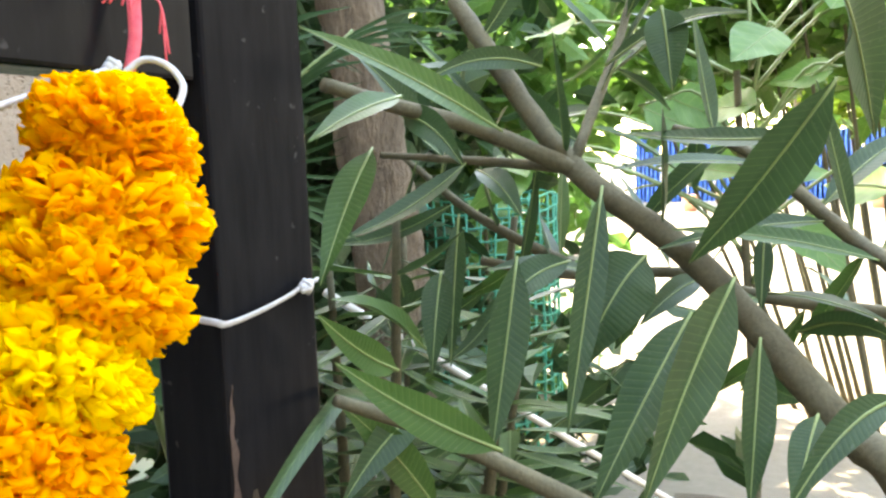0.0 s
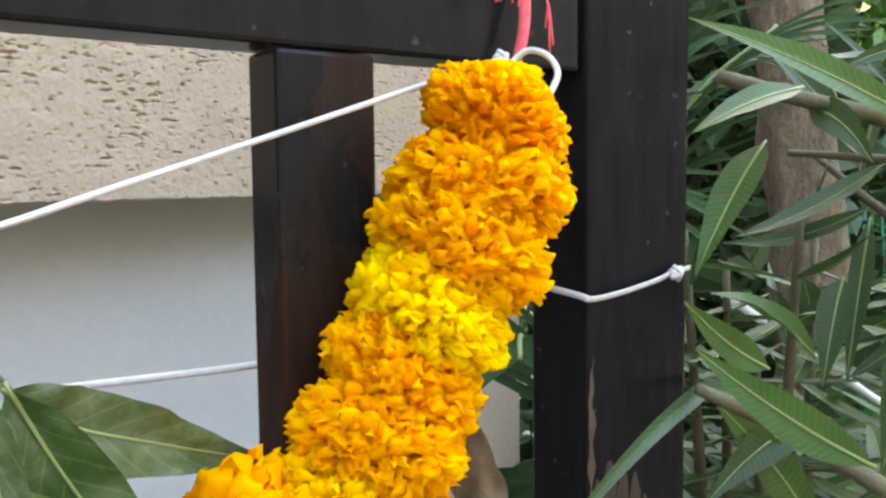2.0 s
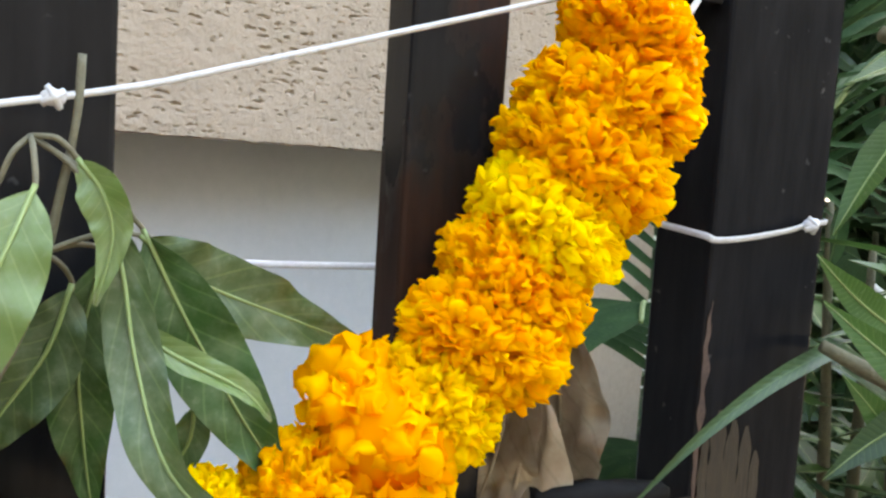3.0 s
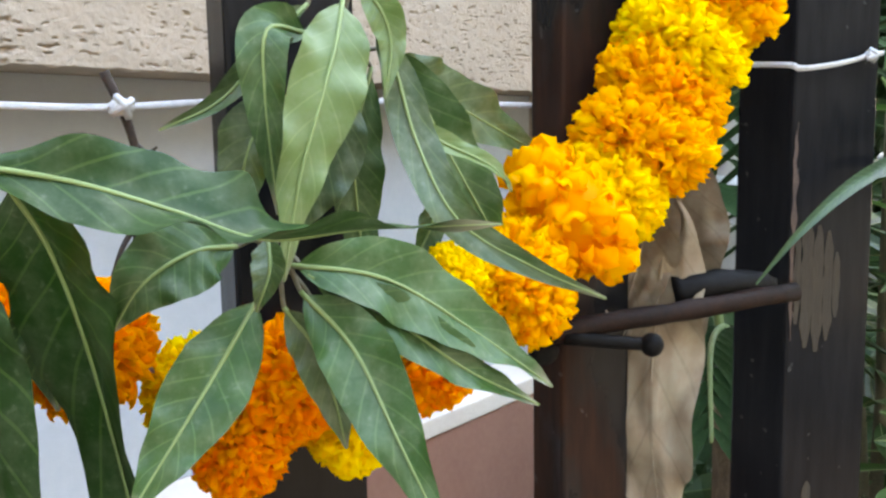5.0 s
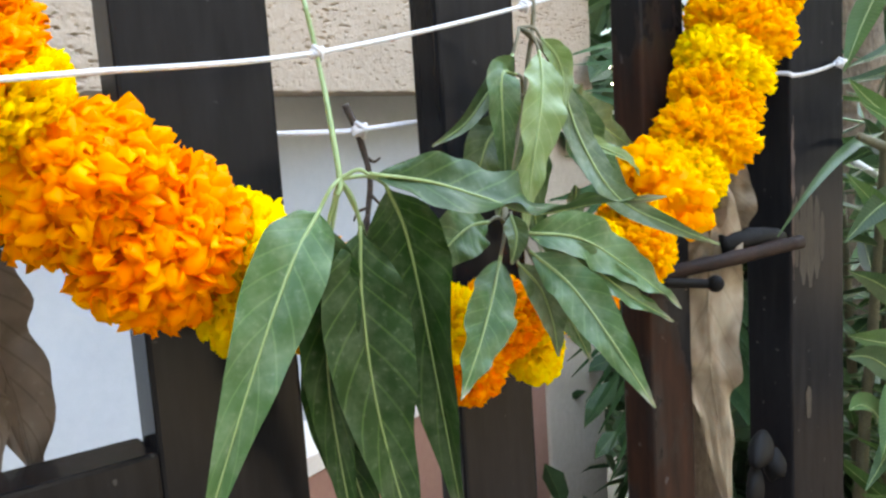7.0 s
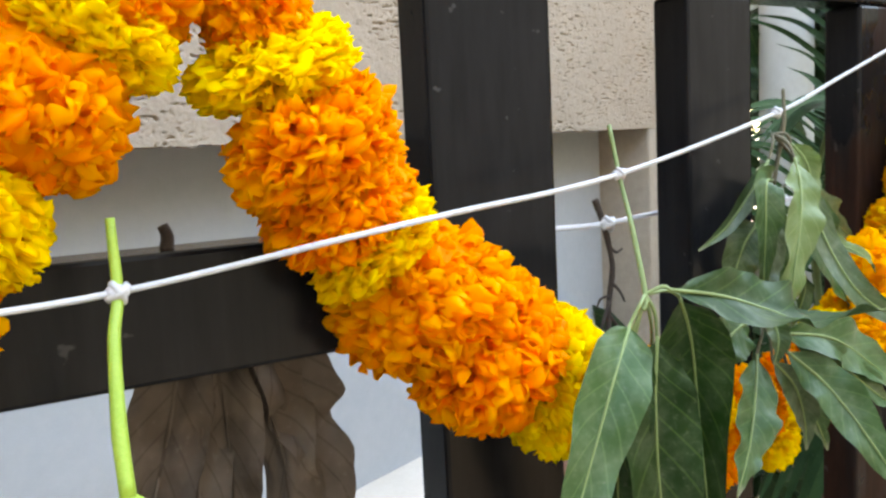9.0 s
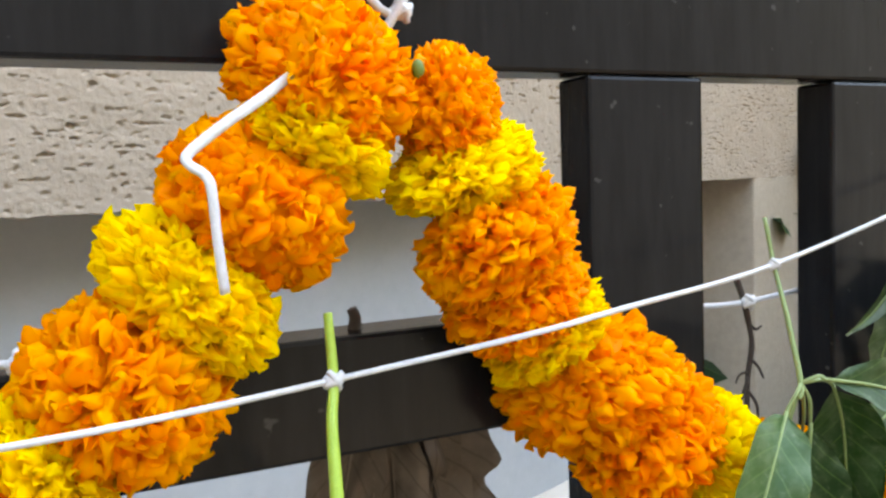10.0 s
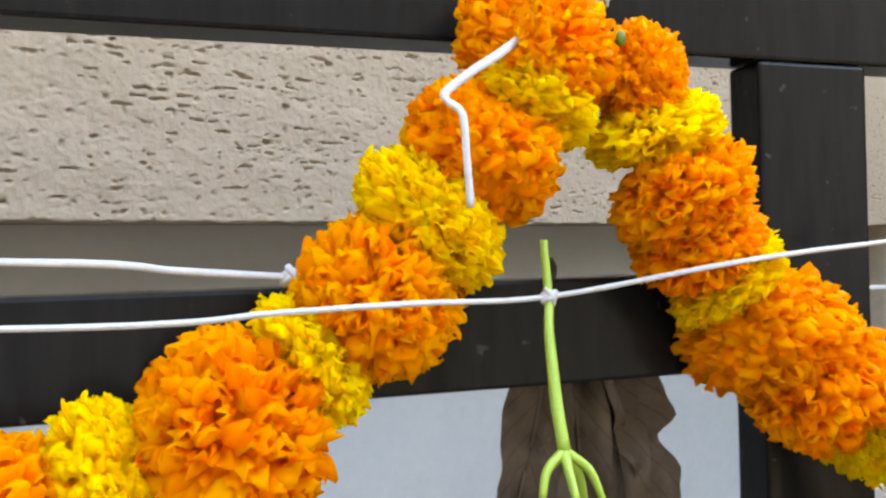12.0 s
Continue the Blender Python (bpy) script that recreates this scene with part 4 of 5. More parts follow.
tube(bm, [(0, 0, -0.002), (0.001, 0, 0.005), (-0.001, 0, 0.010)], (0.0035, 0.0024), 7, 4, 1, 0.4)
part("twig_arm", bm, M_TWIG, stub)
grass = thing("grass_blade", "narrow arching green blade leaning across the post", "leaf", (-0.1, -0.02, 1.1))
inv = grass.matrix_world.inverted()
bm, pts = blade([inv @ Vector(q) for q in ((-0.0210, 0.0000, 1.1200), (-0.0720, -0.0140, 1.1360), (-0.1090, -0.0220, 1.1320), (-0.1520, -0.0300, 1.1200), (-0.1910, -0.0340, 1.1010), (-0.2190, -0.0300, 1.0750))], 0.0085, (0.1000, -0.8000, 0.6000), 0.35, 0.0, 5, 0.8, 4)
part("blade", bm, M_OLEANDER, grass)

# ---- oleander bush beyond the post ----
OLEANDER_BRANCHES = (
    ((0.1105, -0.2708, 1.0838), (0.1636, -0.1666, 1.1877), (0.1874, -0.0722, 1.2563), (0.2014, -0.0039, 1.3427), (0.2170, 0.0420, 1.4055)),
    ((0.1874, -0.0722, 1.2563), (0.1415, -0.0062, 1.2929), (0.0794, 0.0276, 1.3085), (0.0187, 0.0495, 1.3222)),
    ((0.1862, -0.0682, 1.2583), (0.2169, 0.0223, 1.2668), (0.2298, 0.1301, 1.2764)),
    ((0.2752, -0.0374, 1.1678), (0.2677, 0.0523, 1.2162), (0.2581, 0.1211, 1.2730)),
    ((0.2553, -0.3101, 1.1358), (0.2642, -0.1994, 1.1473), (0.2593, -0.1412, 1.1662), (0.2554, -0.0433, 1.1634), (0.2473, 0.0397, 1.1758)),
    ((0.1875, -0.0710, 1.2653), (0.2881, -0.0820, 1.3666), (0.3307, -0.0881, 1.4309)),
    ((-0.0209, -0.1463, 1.0659), (-0.0551, -0.0657, 1.1129), (-0.1030, -0.0279, 1.1431)),
    ((0.1105, -0.2708, 1.0838), (0.0803, -0.3025, 1.0601), (0.1833, -0.3221, 0.9244)),
    ((0.1128, -0.2998, 1.1874), (0.1749, -0.2648, 1.2085), (0.2333, -0.1912, 1.2678), (0.2545, -0.1350, 1.2863)),
)
OLEANDER_FRONT = (
    ((0.0939, -0.0483, 1.2867), (-0.0740, 0.0022, 1.3440), 0.019),
    ((0.0463, 0.0054, 1.3126), (-0.0518, 0.0159, 1.2813), 0.018),
    ((-0.0866, -0.2699, 1.3308), (-0.0223, -0.2835, 1.2688), 0.029),
    ((0.0368, -0.2655, 1.3023), (0.0554, -0.1827, 1.1992), 0.031),
    ((0.0583, -0.2088, 1.1907), (-0.0316, -0.1725, 1.0766), 0.031),
    ((0.1188, -0.1422, 1.1971), (0.0737, -0.1044, 1.1212), 0.042),
    ((0.1004, -0.1756, 1.1611), (0.0055, -0.1334, 1.0571), 0.028),
    ((0.1027, -0.2179, 1.1459), (0.0526, -0.2168, 1.0499), 0.022),
    ((0.0934, -0.0561, 1.1978), (0.0397, -0.0547, 1.0728), 0.025),
    ((0.1432, -0.0793, 1.1893), (0.0765, -0.0347, 1.1477), 0.021),
    ((0.0969, -0.1181, 1.2460), (0.0244, -0.1129, 1.0943), 0.018),
    ((-0.0792, -0.1126, 1.1174), (-0.1229, -0.0423, 1.1688), 0.018),
    ((-0.0573, -0.0410, 1.1495), (-0.1063, -0.0222, 1.1891), 0.015),
    ((0.1417, 0.0286, 1.1801), (0.1064, 0.0227, 1.1039), 0.021),
)
OLEANDER_REAR = (
    ((0.0990, 0.0343, 1.3029), (0.0834, -0.0221, 1.2634), 0.019),
    ((0.1782, 0.0106, 1.2598), (0.1533, -0.0382, 1.2213), 0.022),
    ((0.0202, 0.0147, 1.2779), (-0.0544, 0.0111, 1.1964), 0.022),
    ((0.1708, 0.0246, 1.2237), (0.1316, 0.0187, 1.1045), 0.014),
    ((0.1671, -0.2169, 1.1646), (0.1080, -0.2945, 1.1564), 0.012),
    ((0.1643, -0.2356, 1.1381), (0.1050, -0.3029, 1.1436), 0.014),
    ((0.1145, -0.1177, 1.3277), (0.0889, -0.2164, 1.3493), 0.016),
    ((0.1949, -0.0432, 1.3406), (0.1063, 0.0171, 1.3291), 0.015),
    ((0.0743, -0.2538, 1.1062), (0.0269, -0.2436, 1.0599), 0.018),
    ((0.0006, -0.2961, 1.1396), (-0.0574, -0.2463, 1.0937), 0.014),
    ((0.2117, -0.2094, 1.2036), (0.1845, -0.2096, 1.1472), 0.012),
    ((0.0989, -0.1598, 1.3609), (0.0870, -0.1683, 1.3053), 0.023),
    ((0.1375, -0.2450, 1.2728), (0.1575, -0.1129, 1.2828), 0.017),
    ((0.2322, 0.0826, 1.2993), (0.1493, 0.1157, 1.3723), 0.025),
)
OLEANDER_SIDE = (
    ((0.1098, 0.0285, 1.1224), (-0.0068, 0.0363, 1.1798), 0.026),
    ((0.1077, 0.0278, 1.0794), (-0.0061, 0.0386, 1.0378), 0.023),
    ((0.1001, 0.0191, 0.9974), (0.0173, 0.0504, 1.1029), 0.025),
    ((0.0932, 0.0151, 0.9544), (-0.0079, 0.0338, 1.0117), 0.023),
    ((0.0853, 0.0119, 0.9223), (-0.0022, 0.0377, 0.9468), 0.024),
    ((0.0280, -0.0012, 0.8993), (-0.0324, 0.0210, 0.9347), 0.024),
    ((0.0351, -0.0030, 0.9193), (-0.0433, -0.0179, 0.8484), 0.024),
    ((0.0354, -0.0080, 0.9153), (-0.0415, -0.0317, 0.8372), 0.020),
    ((0.0092, 0.0100, 0.8635), (-0.0440, 0.0128, 0.8876), 0.023),
    ((0.0823, -0.0069, 0.8822), (-0.0598, -0.0116, 0.8214), 0.023),
)
bush = thing("oleander_bush", "oleander bush with long narrow dark green leaves", "bush", (0.15, -0.25, 0.0))
inv = bush.matrix_world.inverted()
rng = random.Random(21)
RADII = ((0.0115, 0.0075), (0.0075, 0.005), (0.005, 0.003), (0.006, 0.003), (0.006, 0.004), (0.005, 0.003), (0.0062, 0.0035), (0.0115, 0.013), (0.006, 0.004))
root = Vector((0.25, -0.45, 0.0))
stems = list(zip(OLEANDER_BRANCHES, RADII))
last = Vector(OLEANDER_BRANCHES[7][-1])
stems.append(((last, last.lerp(root, 0.5) + Vector((0.05, 0, 0)), root), (0.013, 0.018)))
low = Vector(OLEANDER_BRANCHES[6][0])
stems.append(((low, low.lerp(root, 0.5) + Vector((0.02, -0.05, 0)), root + Vector((0.02, 0.03, 0))), (0.007, 0.014)))
for line, r in stems:
    bm = bmesh.new()
    tube(bm, [inv @ Vector(q) for q in line], r, 9, 6, 1, 0.18)
    part("branch", bm, M_BRANCH, bush)
for lot, mats, ns in ((OLEANDER_FRONT, (M_OLEANDER, M_OLEANDER), 1), (OLEANDER_REAR, (M_OLEANDER, M_OLEANDER), 2), (OLEANDER_SIDE, (M_OLEANDER_BRIGHT, M_OLEANDER), 3)):
    for k, (b, t, w) in enumerate(lot):
        m = M_OLEANDER_BRIGHT if (ns, k) in ((1, 0), (1, 1), (1, 11), (1, 12), (2, 2)) else mats[k % 2]
        n = Vector((-0.75 + rng.uniform(-0.3, 0.3), -0.45 + rng.uniform(-0.3, 0.3), 0.3 + rng.uniform(-0.4, 0.5)))
        leaf_part(bush, inv @ Vector(b), inv @ Vector(t), w * 1.15, rng.uniform(-0.012, 0.004), n, m, 0.3, 0.012, 100 * ns + k, 0.9, rng.uniform(-0.3, 0.3), 0.04)


def whorl(owner, line, count, spread, length, width, mats, seed, start=0.2):
    """Whorls of narrow leaves round a twig."""
    r = random.Random(seed)
    inv = owner.matrix_world.inverted()
    pts = smooth_line([Vector(q) for q in line], 8)
    for k in range(count):
        i = int((start + (1 - start) * k / count) * (len(pts) - 2))
        at, d = pts[i], (pts[i + 1] - pts[i]).normalized()
        a = k * 2.4 + r.uniform(-0.5, 0.5)
        side = d.orthogonal()
        side.rotate(Matrix.Rotation(a, 3, d))
        way = (d * (1 - spread) + side * spread + Vector((0, 0, r.uniform(-0.45, 0.1)))).normalized()
        ll = length * r.uniform(0.65, 1.15)
        n = way.cross(side).cross(way) + Vector((0, 0, 0.8))
        leaf_part(owner, inv @ at, inv @ (at + way * ll), width * r.uniform(0.8, 1.15), r.uniform(-0.01, 0.012), n,
                  r.choice(mats), 0.3, 0.012, seed * 50 + k, 0.9, r.uniform(-0.4, 0.4), 0.05, rib=0.0007)


for k, (line, count) in enumerate(((OLEANDER_BRANCHES[2], 7), (OLEANDER_BRANCHES[3], 6), (OLEANDER_BRANCHES[4], 10), (OLEANDER_BRANCHES[5], 14), (OLEANDER_BRANCHES[8], 12), (OLEANDER_BRANCHES[0], 8))):
    whorl(bush, line, count, 0.6, 0.125, 0.019, (M_OLEANDER, M_OLEANDER, M_OLEANDER_BRIGHT), 300 + k, 0.1)

# a second oleander close behind the post
shrub = thing("oleander_bush", "bright green oleander shrub growing behind the post", "bush", (0.294, 0.166, 0.0))
inv = shrub.matrix_world.inverted()
for k in range(9):
    r = random.Random(600 + k)
    a = k * 2.4
    top = Vector((0.294 + 0.26 * math.cos(a) * r.uniform(0.3, 1), 0.136 + 0.20 * math.sin(a) * r.uniform(0.3, 1), r.uniform(0.80, 1.36)))
    mid = Vector((0.294 + 0.06 * math.cos(a), 0.166 + 0.05 * math.sin(a), 0.55))
    line = [Vector((0.294, 0.166, 0.0)), mid, mid.lerp(top, 0.6), top]
    bm = bmesh.new()
    tube(bm, [inv @ q for q in line], (0.011, 0.0035), 8, 6, 1, 0.2)
    part("branch", bm, M_BRANCH, shrub)
    whorl(shrub, line, 26, 0.62, 0.15, 0.021, (M_OLEANDER, M_OLEANDER_BRIGHT), 620 + k, 0.45)

# ---- palm between the gate and the wall ----
palm = thing("palm", "small palm with narrow dark leaflets between gate and wall", "palm", (0.2823, 0.4355, 0.0000))
inv = palm.matrix_world.inverted()
bm = bmesh.new()
tube(bm, [inv @ Vector(q) for q in ((0.2823, 0.4355, 0.0000), (0.2923, 0.4360, 0.4000), (0.2823, 0.4355, 0.7962))], (0.04, 0.025), 12, 6, 1, 0.2)
part("trunk", bm, M_BARK, palm)
for k, line in enumerate((((0.2823, 0.4355, 0.7962), (0.3231, 0.4173, 1.1460), (0.3439, 0.3982, 1.3759), (0.2849, 0.3756, 1.5168)),
                          ((0.2823, 0.4355, 0.7962), (0.1841, 0.3913, 1.0178), (0.0868, 0.3270, 1.0995), (0.0103, 0.2436, 1.1012)),
                          ((0.2823, 0.4355, 0.7962), (0.2049, 0.3721, 0.9177), (0.1076, 0.3079, 0.9294), (0.0212, 0.2241, 0.8613)),
                          ((0.2823, 0.4355, 0.7962), (0.3422, 0.4381, 1.0956), (0.4239, 0.4016, 1.3350), (0.5072, 0.3252, 1.4446)),
                          ((0.2823, 0.4355, 0.7962), (0.2032, 0.4121, 1.0773), (0.1459, 0.3496, 1.2186), (0.0885, 0.2870, 1.2599)),
                          ((0.2823, 0.4355, 0.7962), (0.3609, 0.4690, 1.1450), (0.3513, 0.4586, 1.3752), (0.2427, 0.4238, 1.4568)))):
    bm = bmesh.new()
    pts = smooth_line([inv @ Vector(q) for q in line], 14)
    tube(bm, pts[::2], (0.006, 0.002), 7, 1)
    frond = part("frond", bm, M_STEM, palm)
    r = random.Random(700 + k)
    for i in range(12, len(pts) - 1, 2):
        d = (pts[i + 1] - pts[i - 1]).normalized()
        for s in (-1, 1):
            side = d.cross(Vector((0, 0, 1))).normalized() * s
            way = (d * 0.75 + side * 0.55 + Vector((0, 0, -0.35))).normalized()
            ll = 0.20 * r.uniform(0.75, 1.2)
            lb, _ = blade([pts[i], pts[i] + way * ll * 0.5 + Vector((0, 0, 0.01)), pts[i] + way * ll + Vector((0, 0, -0.02))], 0.014, (-0.4, -0.5, 0.7), 0.4, 0, i, 0.8, 2)
            part("leaflet", lb, M_PALM, frond)

# ---- tree trunk, guard and pipe beyond the bush ----
trunk = thing("tree", "rough brown tree trunk leaning behind the bushes", "tree", (0.972, 0.540, 0.0))
bm = bmesh.new()
tube(bm, [(0.02, 0.0, -0.02), (0.01, 0.0, 0.5), (0.0, 0.0, 0.95), (-0.02, 0.03, 1.35), (-0.05, 0.06, 1.8), (-0.10, 0.10, 3.2)], (0.075, 0.055), 40, 40, 1, 0.0)
for v in bm.verts:
    c = Vector((v.co.x, v.co.y, 0)).normalized()
    v.co += c * (0.014 * noise.noise(Vector((v.co.x * 30, v.co.y * 30, v.co.z * 7))) + 0.004 * noise.noise(v.co * 70))
part("trunk", bm, M_BARK, trunk)
bm = bmesh.new()
tube(bm, [(-0.03, 0.04, 1.30), (0.10, 0.12, 1.55), (0.28, 0.16, 1.9)], (0.035, 0.02), 14, 8, 1, 0.3)
part("limb", bm, M_BARK, trunk)

guard = thing("tree_guard", "green plastic mesh tree guard round a sapling", "tree guard", (1.880, 0.745, 0.0))
GUARD_R, GUARD_H = 0.21, 1.17
for i in range(36):
    a = 2 * math.pi * i / 36
    bm = bmesh.new()
    tube(bm, [(GUARD_R * math.cos(a + 0.04 * math.sin(q * 2 + i)), GUARD_R * math.sin(a + 0.04 * math.sin(q * 2 + i)), q * GUARD_H / 6) for q in range(7)], 0.0032, 5, 1)
    part("upright_wire", bm, M_MESH, guard)
for j in range(32):
    bm = bmesh.new()
    z = 0.02 + j * (GUARD_H - 0.02) / 31
    tube(bm, [(GUARD_R * math.cos(b * math.pi / 14), GUARD_R * math.sin(b * math.pi / 14), z + 0.008 * math.sin(b * 1.3 + j)) for b in range(29)], 0.0030, 5, 1)
    part("hoop_wire", bm, M_MESH, guard)
sapling = thing("sapling", "leafy young plant growing inside the mesh guard", "plant", (1.880, 0.745, 0.0))
inv = sapling.matrix_world.inverted()
bm = bmesh.new()
tube(bm, [(0, 0, 0), (0.02, 0.01, 0.6), (0.0, 0.0, 1.25)], (0.012, 0.005), 8, 6)
part("stem", bm, M_BRANCH, sapling)
r = random.Random(77)
for k in range(70):
    z = r.uniform(0.15, 1.2)
    a = r.uniform(0, 6.28)
    b = Vector((1.880, 0.745, z))
    t = b + Vector((math.cos(a), math.sin(a), r.uniform(-0.4, 0.3))) * r.uniform(0.09, 0.17)
    leaf_part(sapling, inv @ b, inv @ t, r.uniform(0.05, 0.08), 0.0, (-0.6, -0.3, 0.7), M_BROADLEAF, 0.2, 0.03, 800 + k, 0.8, 0.2, 0.15, rib=0.0)
rod = thing("white_pipe", "thin white pipe slanting across the bushes", "pipe", (0.3361, 0.2750, 1.1275))
inv = rod.matrix_world.inverted()
bm = bmesh.new()
tube(bm, [inv @ Vector((0.3361, 0.2750, 1.1275)), inv @ Vector((0.5721, 0.0909, 0.9151)), inv @ Vector((1.5888, -0.7019, 0.0000))], 0.0048, 10, 1)
part("pipe_body", bm, M_STICK, rod)

# a broad-leaved plant among the bushes
broad = thing("broadleaf_plant", "plant with broad round bright green leaves", "plant", (1.056, -0.101, 0.0))
inv = broad.matrix_world.inverted()
bm = bmesh.new()
tube(bm, [(0, 0, 0), (0.02, 0.0, 0.7), (-0.02, 0.02, 1.40)], (0.012, 0.006), 8, 6)
part("stem", bm, M_BRANCH, broad)
r = random.Random(91)
for k in range(24):
    z = r.uniform(1.16, 1.6)
    a = r.uniform(0, 6.28)
    b = Vector((1.056 + r.uniform(-0.05, 0.05), -0.101 + r.uniform(-0.35, 0.45), z))
    t = b + Vector((math.cos(a), math.sin(a), r.uniform(-0.8, 0.1))) * r.uniform(0.08, 0.14)
    bm = bmesh.new()
    tube(bm, [inv @ Vector((1.056, -0.101, z - 0.12)), inv @ b.lerp(Vector((1.056, -0.101, z)), 0.4), inv @ b], (0.004, 0.002), 5, 4)
    part("stalk", bm, M_STEM, broad)
    leaf_part(broad, inv @ b, inv @ t, r.uniform(0.06, 0.10), 0.0, (-0.7, -0.2, 0.6), M_BROADLEAF, 0.15, 0.02, 900 + k, 0.75, 0.2, 0.1, rib=0.0009)

# ---- far side of the sunlit yard ----
fence = thing("blue_fence", "blue corrugated sheet metal fence across the yard", "fence", (23.9, 2.5, 0.0))
for i in range(26):
    y = -15.5 + i * 0.72
    bm = bmesh.new()
    zig = []
    for j in range(13):
        yy = y + j * 0.7 / 12
        zig.append((0.03 * (j % 4 in (1, 2)), yy))
    lo = [bm.verts.new((a, b, 0.0)) for a, b in zig]
    hi = [bm.verts.new((a, b, 1.75 + 0.04 * math.sin(i * 3.3))) for a, b in zig]
    for j in range(12):
        bm.faces.new((lo[j], lo[j + 1], hi[j + 1], hi[j]))
    bmesh.ops.solidify(bm, geom=bm.faces[:], thickness=0.004)
    part("sheet", bm, M_BLUE, fence, "", False)
r = random.Random(31)
for k, (x, y) in enumerate(((19.5, 3.4), (19.9, 2.7), (20.0, 1.6), (19.8, -0.4), (20.2, -1.4), (19.6, -2.9))):
    pot = thing("flower_pot", "sunlit terracotta flower pot at the yard's edge", "pot", (x, y, 0.0), "pots across the yard")
    bm = bmesh.new()
    bmesh.ops.create_cone(bm, cap_ends=True, segments=16, radius1=0.13, radius2=0.20, depth=0.34, matrix=Matrix.Translation((0, 0, 0.17)))
    part("pot_body", bm, M_TERRACOTTA, pot)
    bm = bmesh.new()
    bmesh.ops.create_cone(bm, cap_ends=True, segments=16, radius1=0.215, radius2=0.215, depth=0.05, matrix=Matrix.Translation((0, 0, 0.345)))
    part("rim", bm, M_TERRACOTTA, pot)


def far_tree(at, height, crown, seed, leaves):
    """A yard tree: tapered trunk, limbs and a crown of many single leaves in uneven clumps."""
    t = thing("tree", "sunlit yellow-green leafy tree behind the fence", "tree", at, "trees across the yard")
    r = random.Random(seed)
    bm = bmesh.new()
    tube(bm, [(0, 0, 0), (0.1, 0.05, height * 0.4), (0, 0.1, height * 0.75)], (0.16, 0.07), 10, 6, 1, 0.2)
    part("trunk", bm, M_BARK, t)
    clumps = []
    for k in range(26):
        a = r.uniform(0, 6.28)
        q = Vector((math.cos(a) * crown * r.uniform(0.1, 1), math.sin(a) * crown * r.uniform(0.1, 1), height * r.uniform(0.22, 1.0)))
        clumps.append(q)
        if k % 3 == 0:
            bm = bmesh.new()
            tube(bm, [(0.05, 0.03, height * 0.35), Vector((0.05, 0.03, height * 0.4)).lerp(q, 0.5), q], (0.05, 0.015), 7, 4)
            part("limb", bm, M_BARK, t)
    verts, faces = [], []
    for k in range(leaves):
        c = r.choice(clumps)
        p = c + Vector((r.gauss(0, 0.42), r.gauss(0, 0.42), r.gauss(0, 0.34)))
        u = Vector((r.uniform(-1, 1), r.uniform(-1, 1), r.uniform(-0.6, 0.4))).normalized()
        s = u.cross(Vector((r.uniform(-1, 1), r.uniform(-1, 1), r.uniform(-1, 1)))).normalized()
        n = u.cross(s)
        L, w, i = r.uniform(0.18, 0.34), r.uniform(0.06, 0.10), len(verts)
        verts += [p, p + u * L * 0.5 + s * w + n * 0.01, p + u * L, p + u * L * 0.5 - s * w + n * 0.01]
        faces.append((i, i + 1, i + 2, i + 3))
    me = bpy.data.meshes.new("crown")
    me.from_pydata(verts, [], faces)
    uvs = me.uv_layers.new(name="uv")
    for i, loop in enumerate(uvs.data):
        loop.uv = ((0, 0.5), (0.5, 1), (1, 0.5), (0.5, 0))[i % 4]
    me.materials.append(M_CANOPY)
    ob = new("crown", me)
    ob.parent = t


for k, (x, y, h, c) in enumerate(((25.5, 9.6, 9.5, 3.0), (27.5, 5.4, 10.5, 3.4), (26.5, 1.6, 8.5, 3.0), (28.0, -2.6, 10.5, 3.4), (26.5, -6.5, 9.0, 3.0), (31.5, 2.0, 12.0, 3.8), (32.0, -5.0, 12.5, 3.8), (30.0, 12.5, 12.0, 3.8))):
    far_tree((x, y, 0), h, c, 40 + k, 9000)

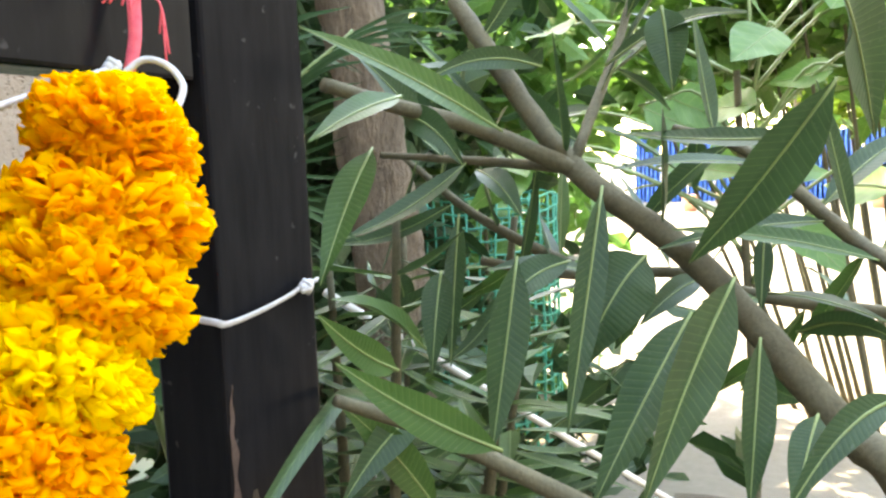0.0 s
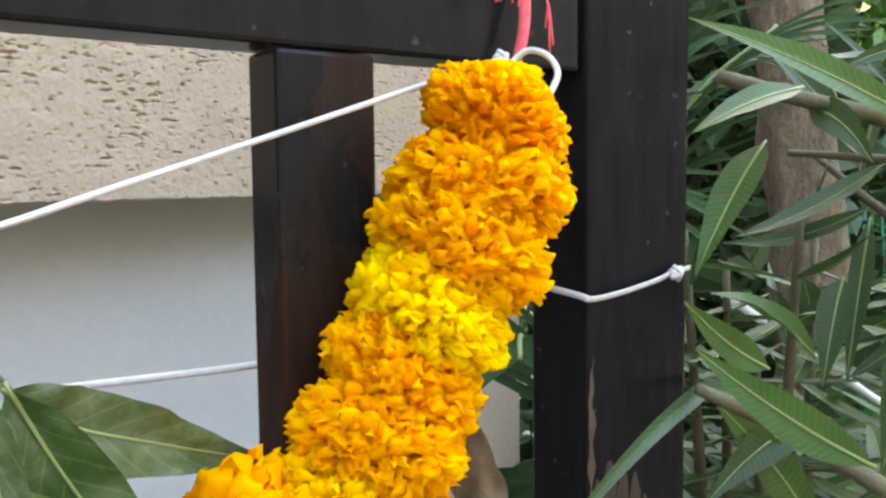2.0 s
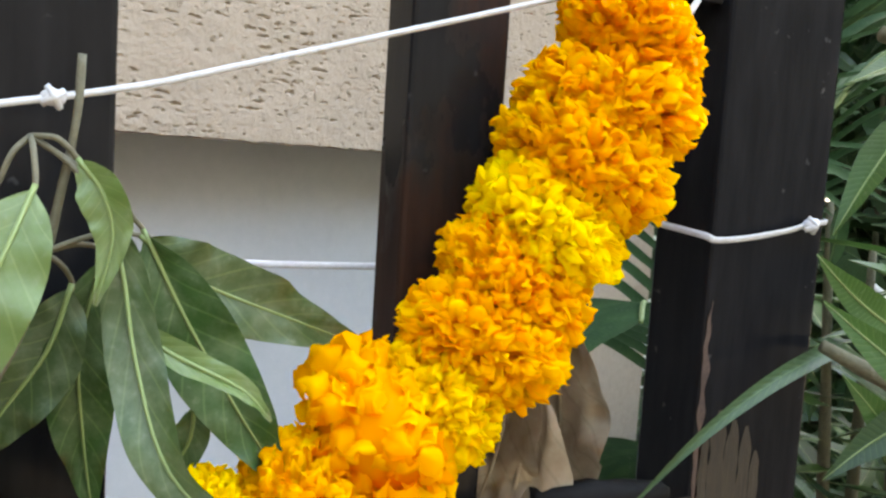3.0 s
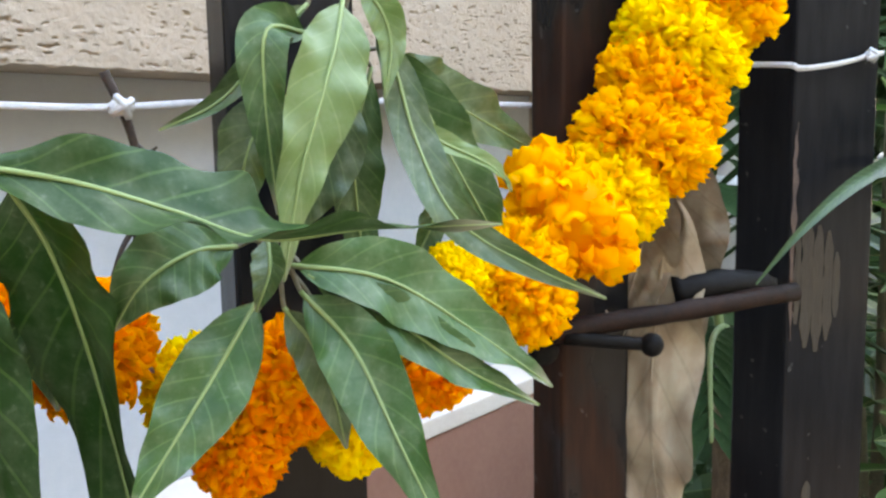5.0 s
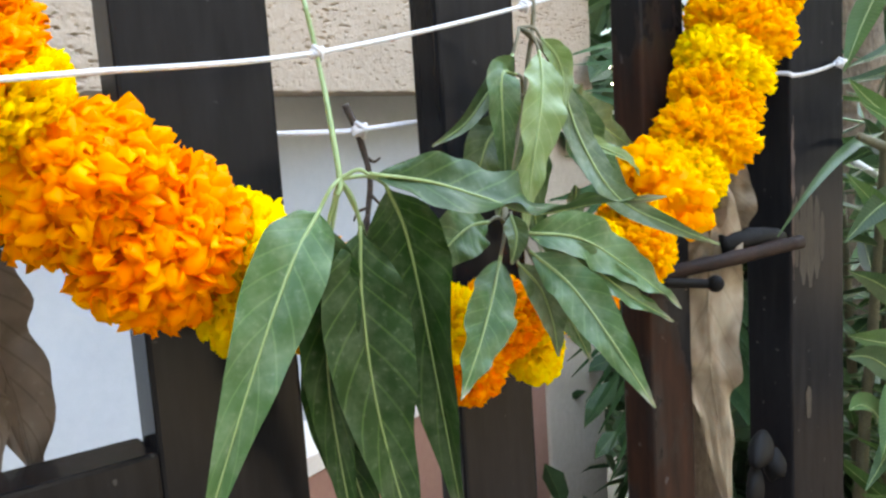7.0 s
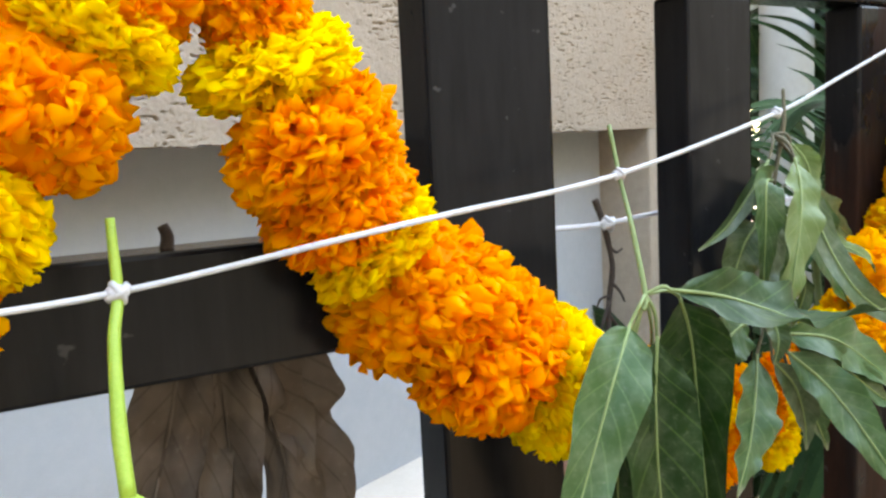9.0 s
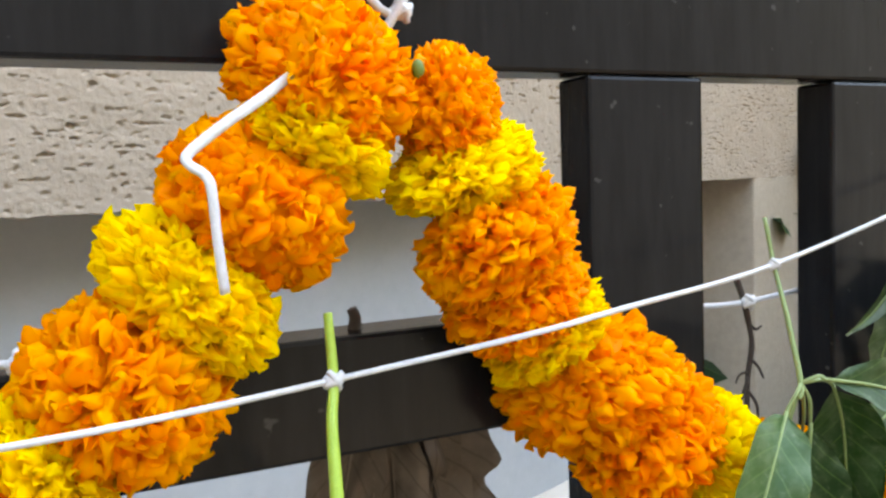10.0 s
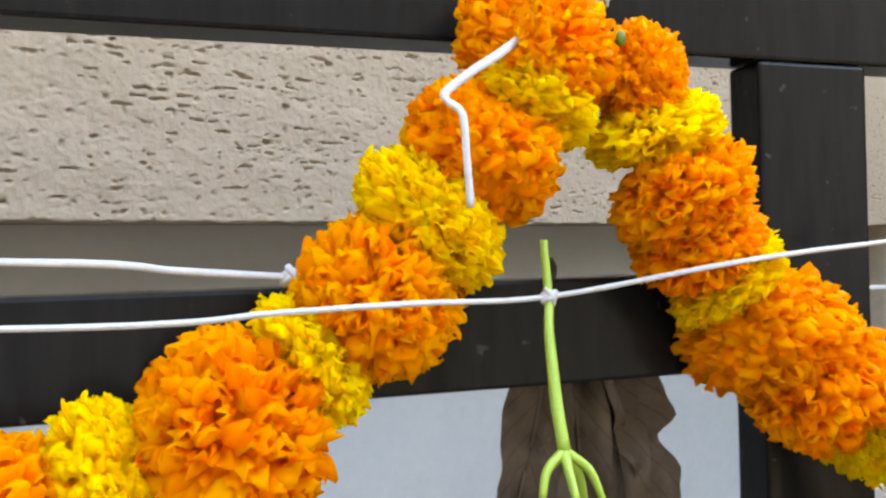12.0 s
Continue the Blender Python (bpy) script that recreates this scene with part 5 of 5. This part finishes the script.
# ---- shaded shrubs in the middle distance ----
def hedge(name, label, lo, hi, count, size, seed, mat, clumps=40):
    """Loose leafy growth: single leaves in uneven clumps with gaps, on thin stems."""
    r = random.Random(seed)
    cs = [Vector([r.uniform(a, b) for a, b in zip(lo, hi)]) for _ in range(clumps)]
    verts, faces = [], []
    for k in range(count):
        c = r.choice(cs)
        p = c + Vector((r.gauss(0, 0.16), r.gauss(0, 0.16), r.gauss(0, 0.15)))
        u = Vector((r.uniform(-1, 1), r.uniform(-1, 1), r.uniform(-0.9, 0.3))).normalized()
        s = u.cross(Vector((r.uniform(-1, 1), r.uniform(-1, 1), r.uniform(-1, 1)))).normalized()
        n = u.cross(s)
        L, i = size * r.uniform(0.6, 1.3), len(verts)
        w = L * r.uniform(0.16, 0.30)
        verts += [p, p + u * L * 0.3 + s * w + n * w * 0.3, p + u * L * 0.7 + s * w * 0.8 + n * w * 0.2, p + u * L - n * w * 0.4,
                  p + u * L * 0.7 - s * w * 0.8 + n * w * 0.2, p + u * L * 0.3 - s * w + n * w * 0.3, p + u * L * 0.35, p + u * L * 0.7]
        faces += [(i, i + 1, i + 6), (i + 1, i + 2, i + 7, i + 6), (i + 2, i + 3, i + 7), (i, i + 6, i + 5), (i + 6, i + 7, i + 4, i + 5), (i + 7, i + 3, i + 4)]
    me = bpy.data.meshes.new(name)
    me.from_pydata(verts, [], faces)
    uvs = me.uv_layers.new(name="uv")
    spots = ((0, 0.5), (0.3, 1), (0.7, 0.9), (1, 0.5), (0.7, 0.1), (0.3, 0), (0.35, 0.5), (0.7, 0.5))
    for loop, data in zip(me.loops, uvs.data):
        data.uv = spots[loop.vertex_index % 8]
    me.materials.append(mat)
    top = thing(name, label, "shrub", ((lo[0] + hi[0]) / 2, (lo[1] + hi[1]) / 2, 0.0))
    inv = top.matrix_world.inverted()
    ob = new("foliage", me)
    ob.parent, ob.matrix_local = top, inv
    for c in cs[::3]:
        bm = bmesh.new()
        foot = Vector((c.x * 0.5 + (lo[0] + hi[0]) / 4, c.y * 0.5 + (lo[1] + hi[1]) / 4, 0))
        tube(bm, [inv @ foot, inv @ (foot.lerp(c, 0.5) + Vector((0.05, 0.03, 0.05))), inv @ c], (0.014, 0.005), 6, 4)
        part("stem", bm, M_BRANCH, top)


hedge("shrub", "dense shaded green shrubs beside the tree trunk", (1.0, 0.95, 0.15), (2.6, 1.5, 2.3), 5200, 0.13, 61, M_OLEANDER, 46)
hedge("shrub", "leafy shrubs in the shade behind the mesh guard", (2.3, 1.0, 0.1), (4.2, 1.9, 2.3), 5200, 0.15, 62, M_BROADLEAF, 46)
hedge("shrub", "overhanging leafy branches in front of the yard", (3.2, -2.2, 1.62), (5.0, 0.9, 2.7), 6500, 0.17, 63, M_BROADLEAF, 50)
hedge("shrub", "low shaded plants at the foot of the oleander", (0.6, 0.32, 0.1), (1.2, 0.6, 0.72), 2000, 0.11, 64, M_OLEANDER, 22)

# a plain wall behind the camera, unseen, added to block low sky light
bm = bmesh.new()
box(bm, (-7.0, -4.3, 0.0), (11.0, -4.1, 4.6))
tagged(part("wall_south", bm, M_BLOCKER, None, "", False), "unseen plain dark grey wall added to block low sky light", "wall", kind="structure")
# another unseen wall, added to cut level light from the left
bm = bmesh.new()
box(bm, (-5.2, -4.09, 0.0), (-5.0, 0.2, 5.0))
tagged(part("wall_west", bm, M_BLOCKER, None, "", False), "unseen plain dark grey wall added to cut light from the left", "wall", kind="structure")
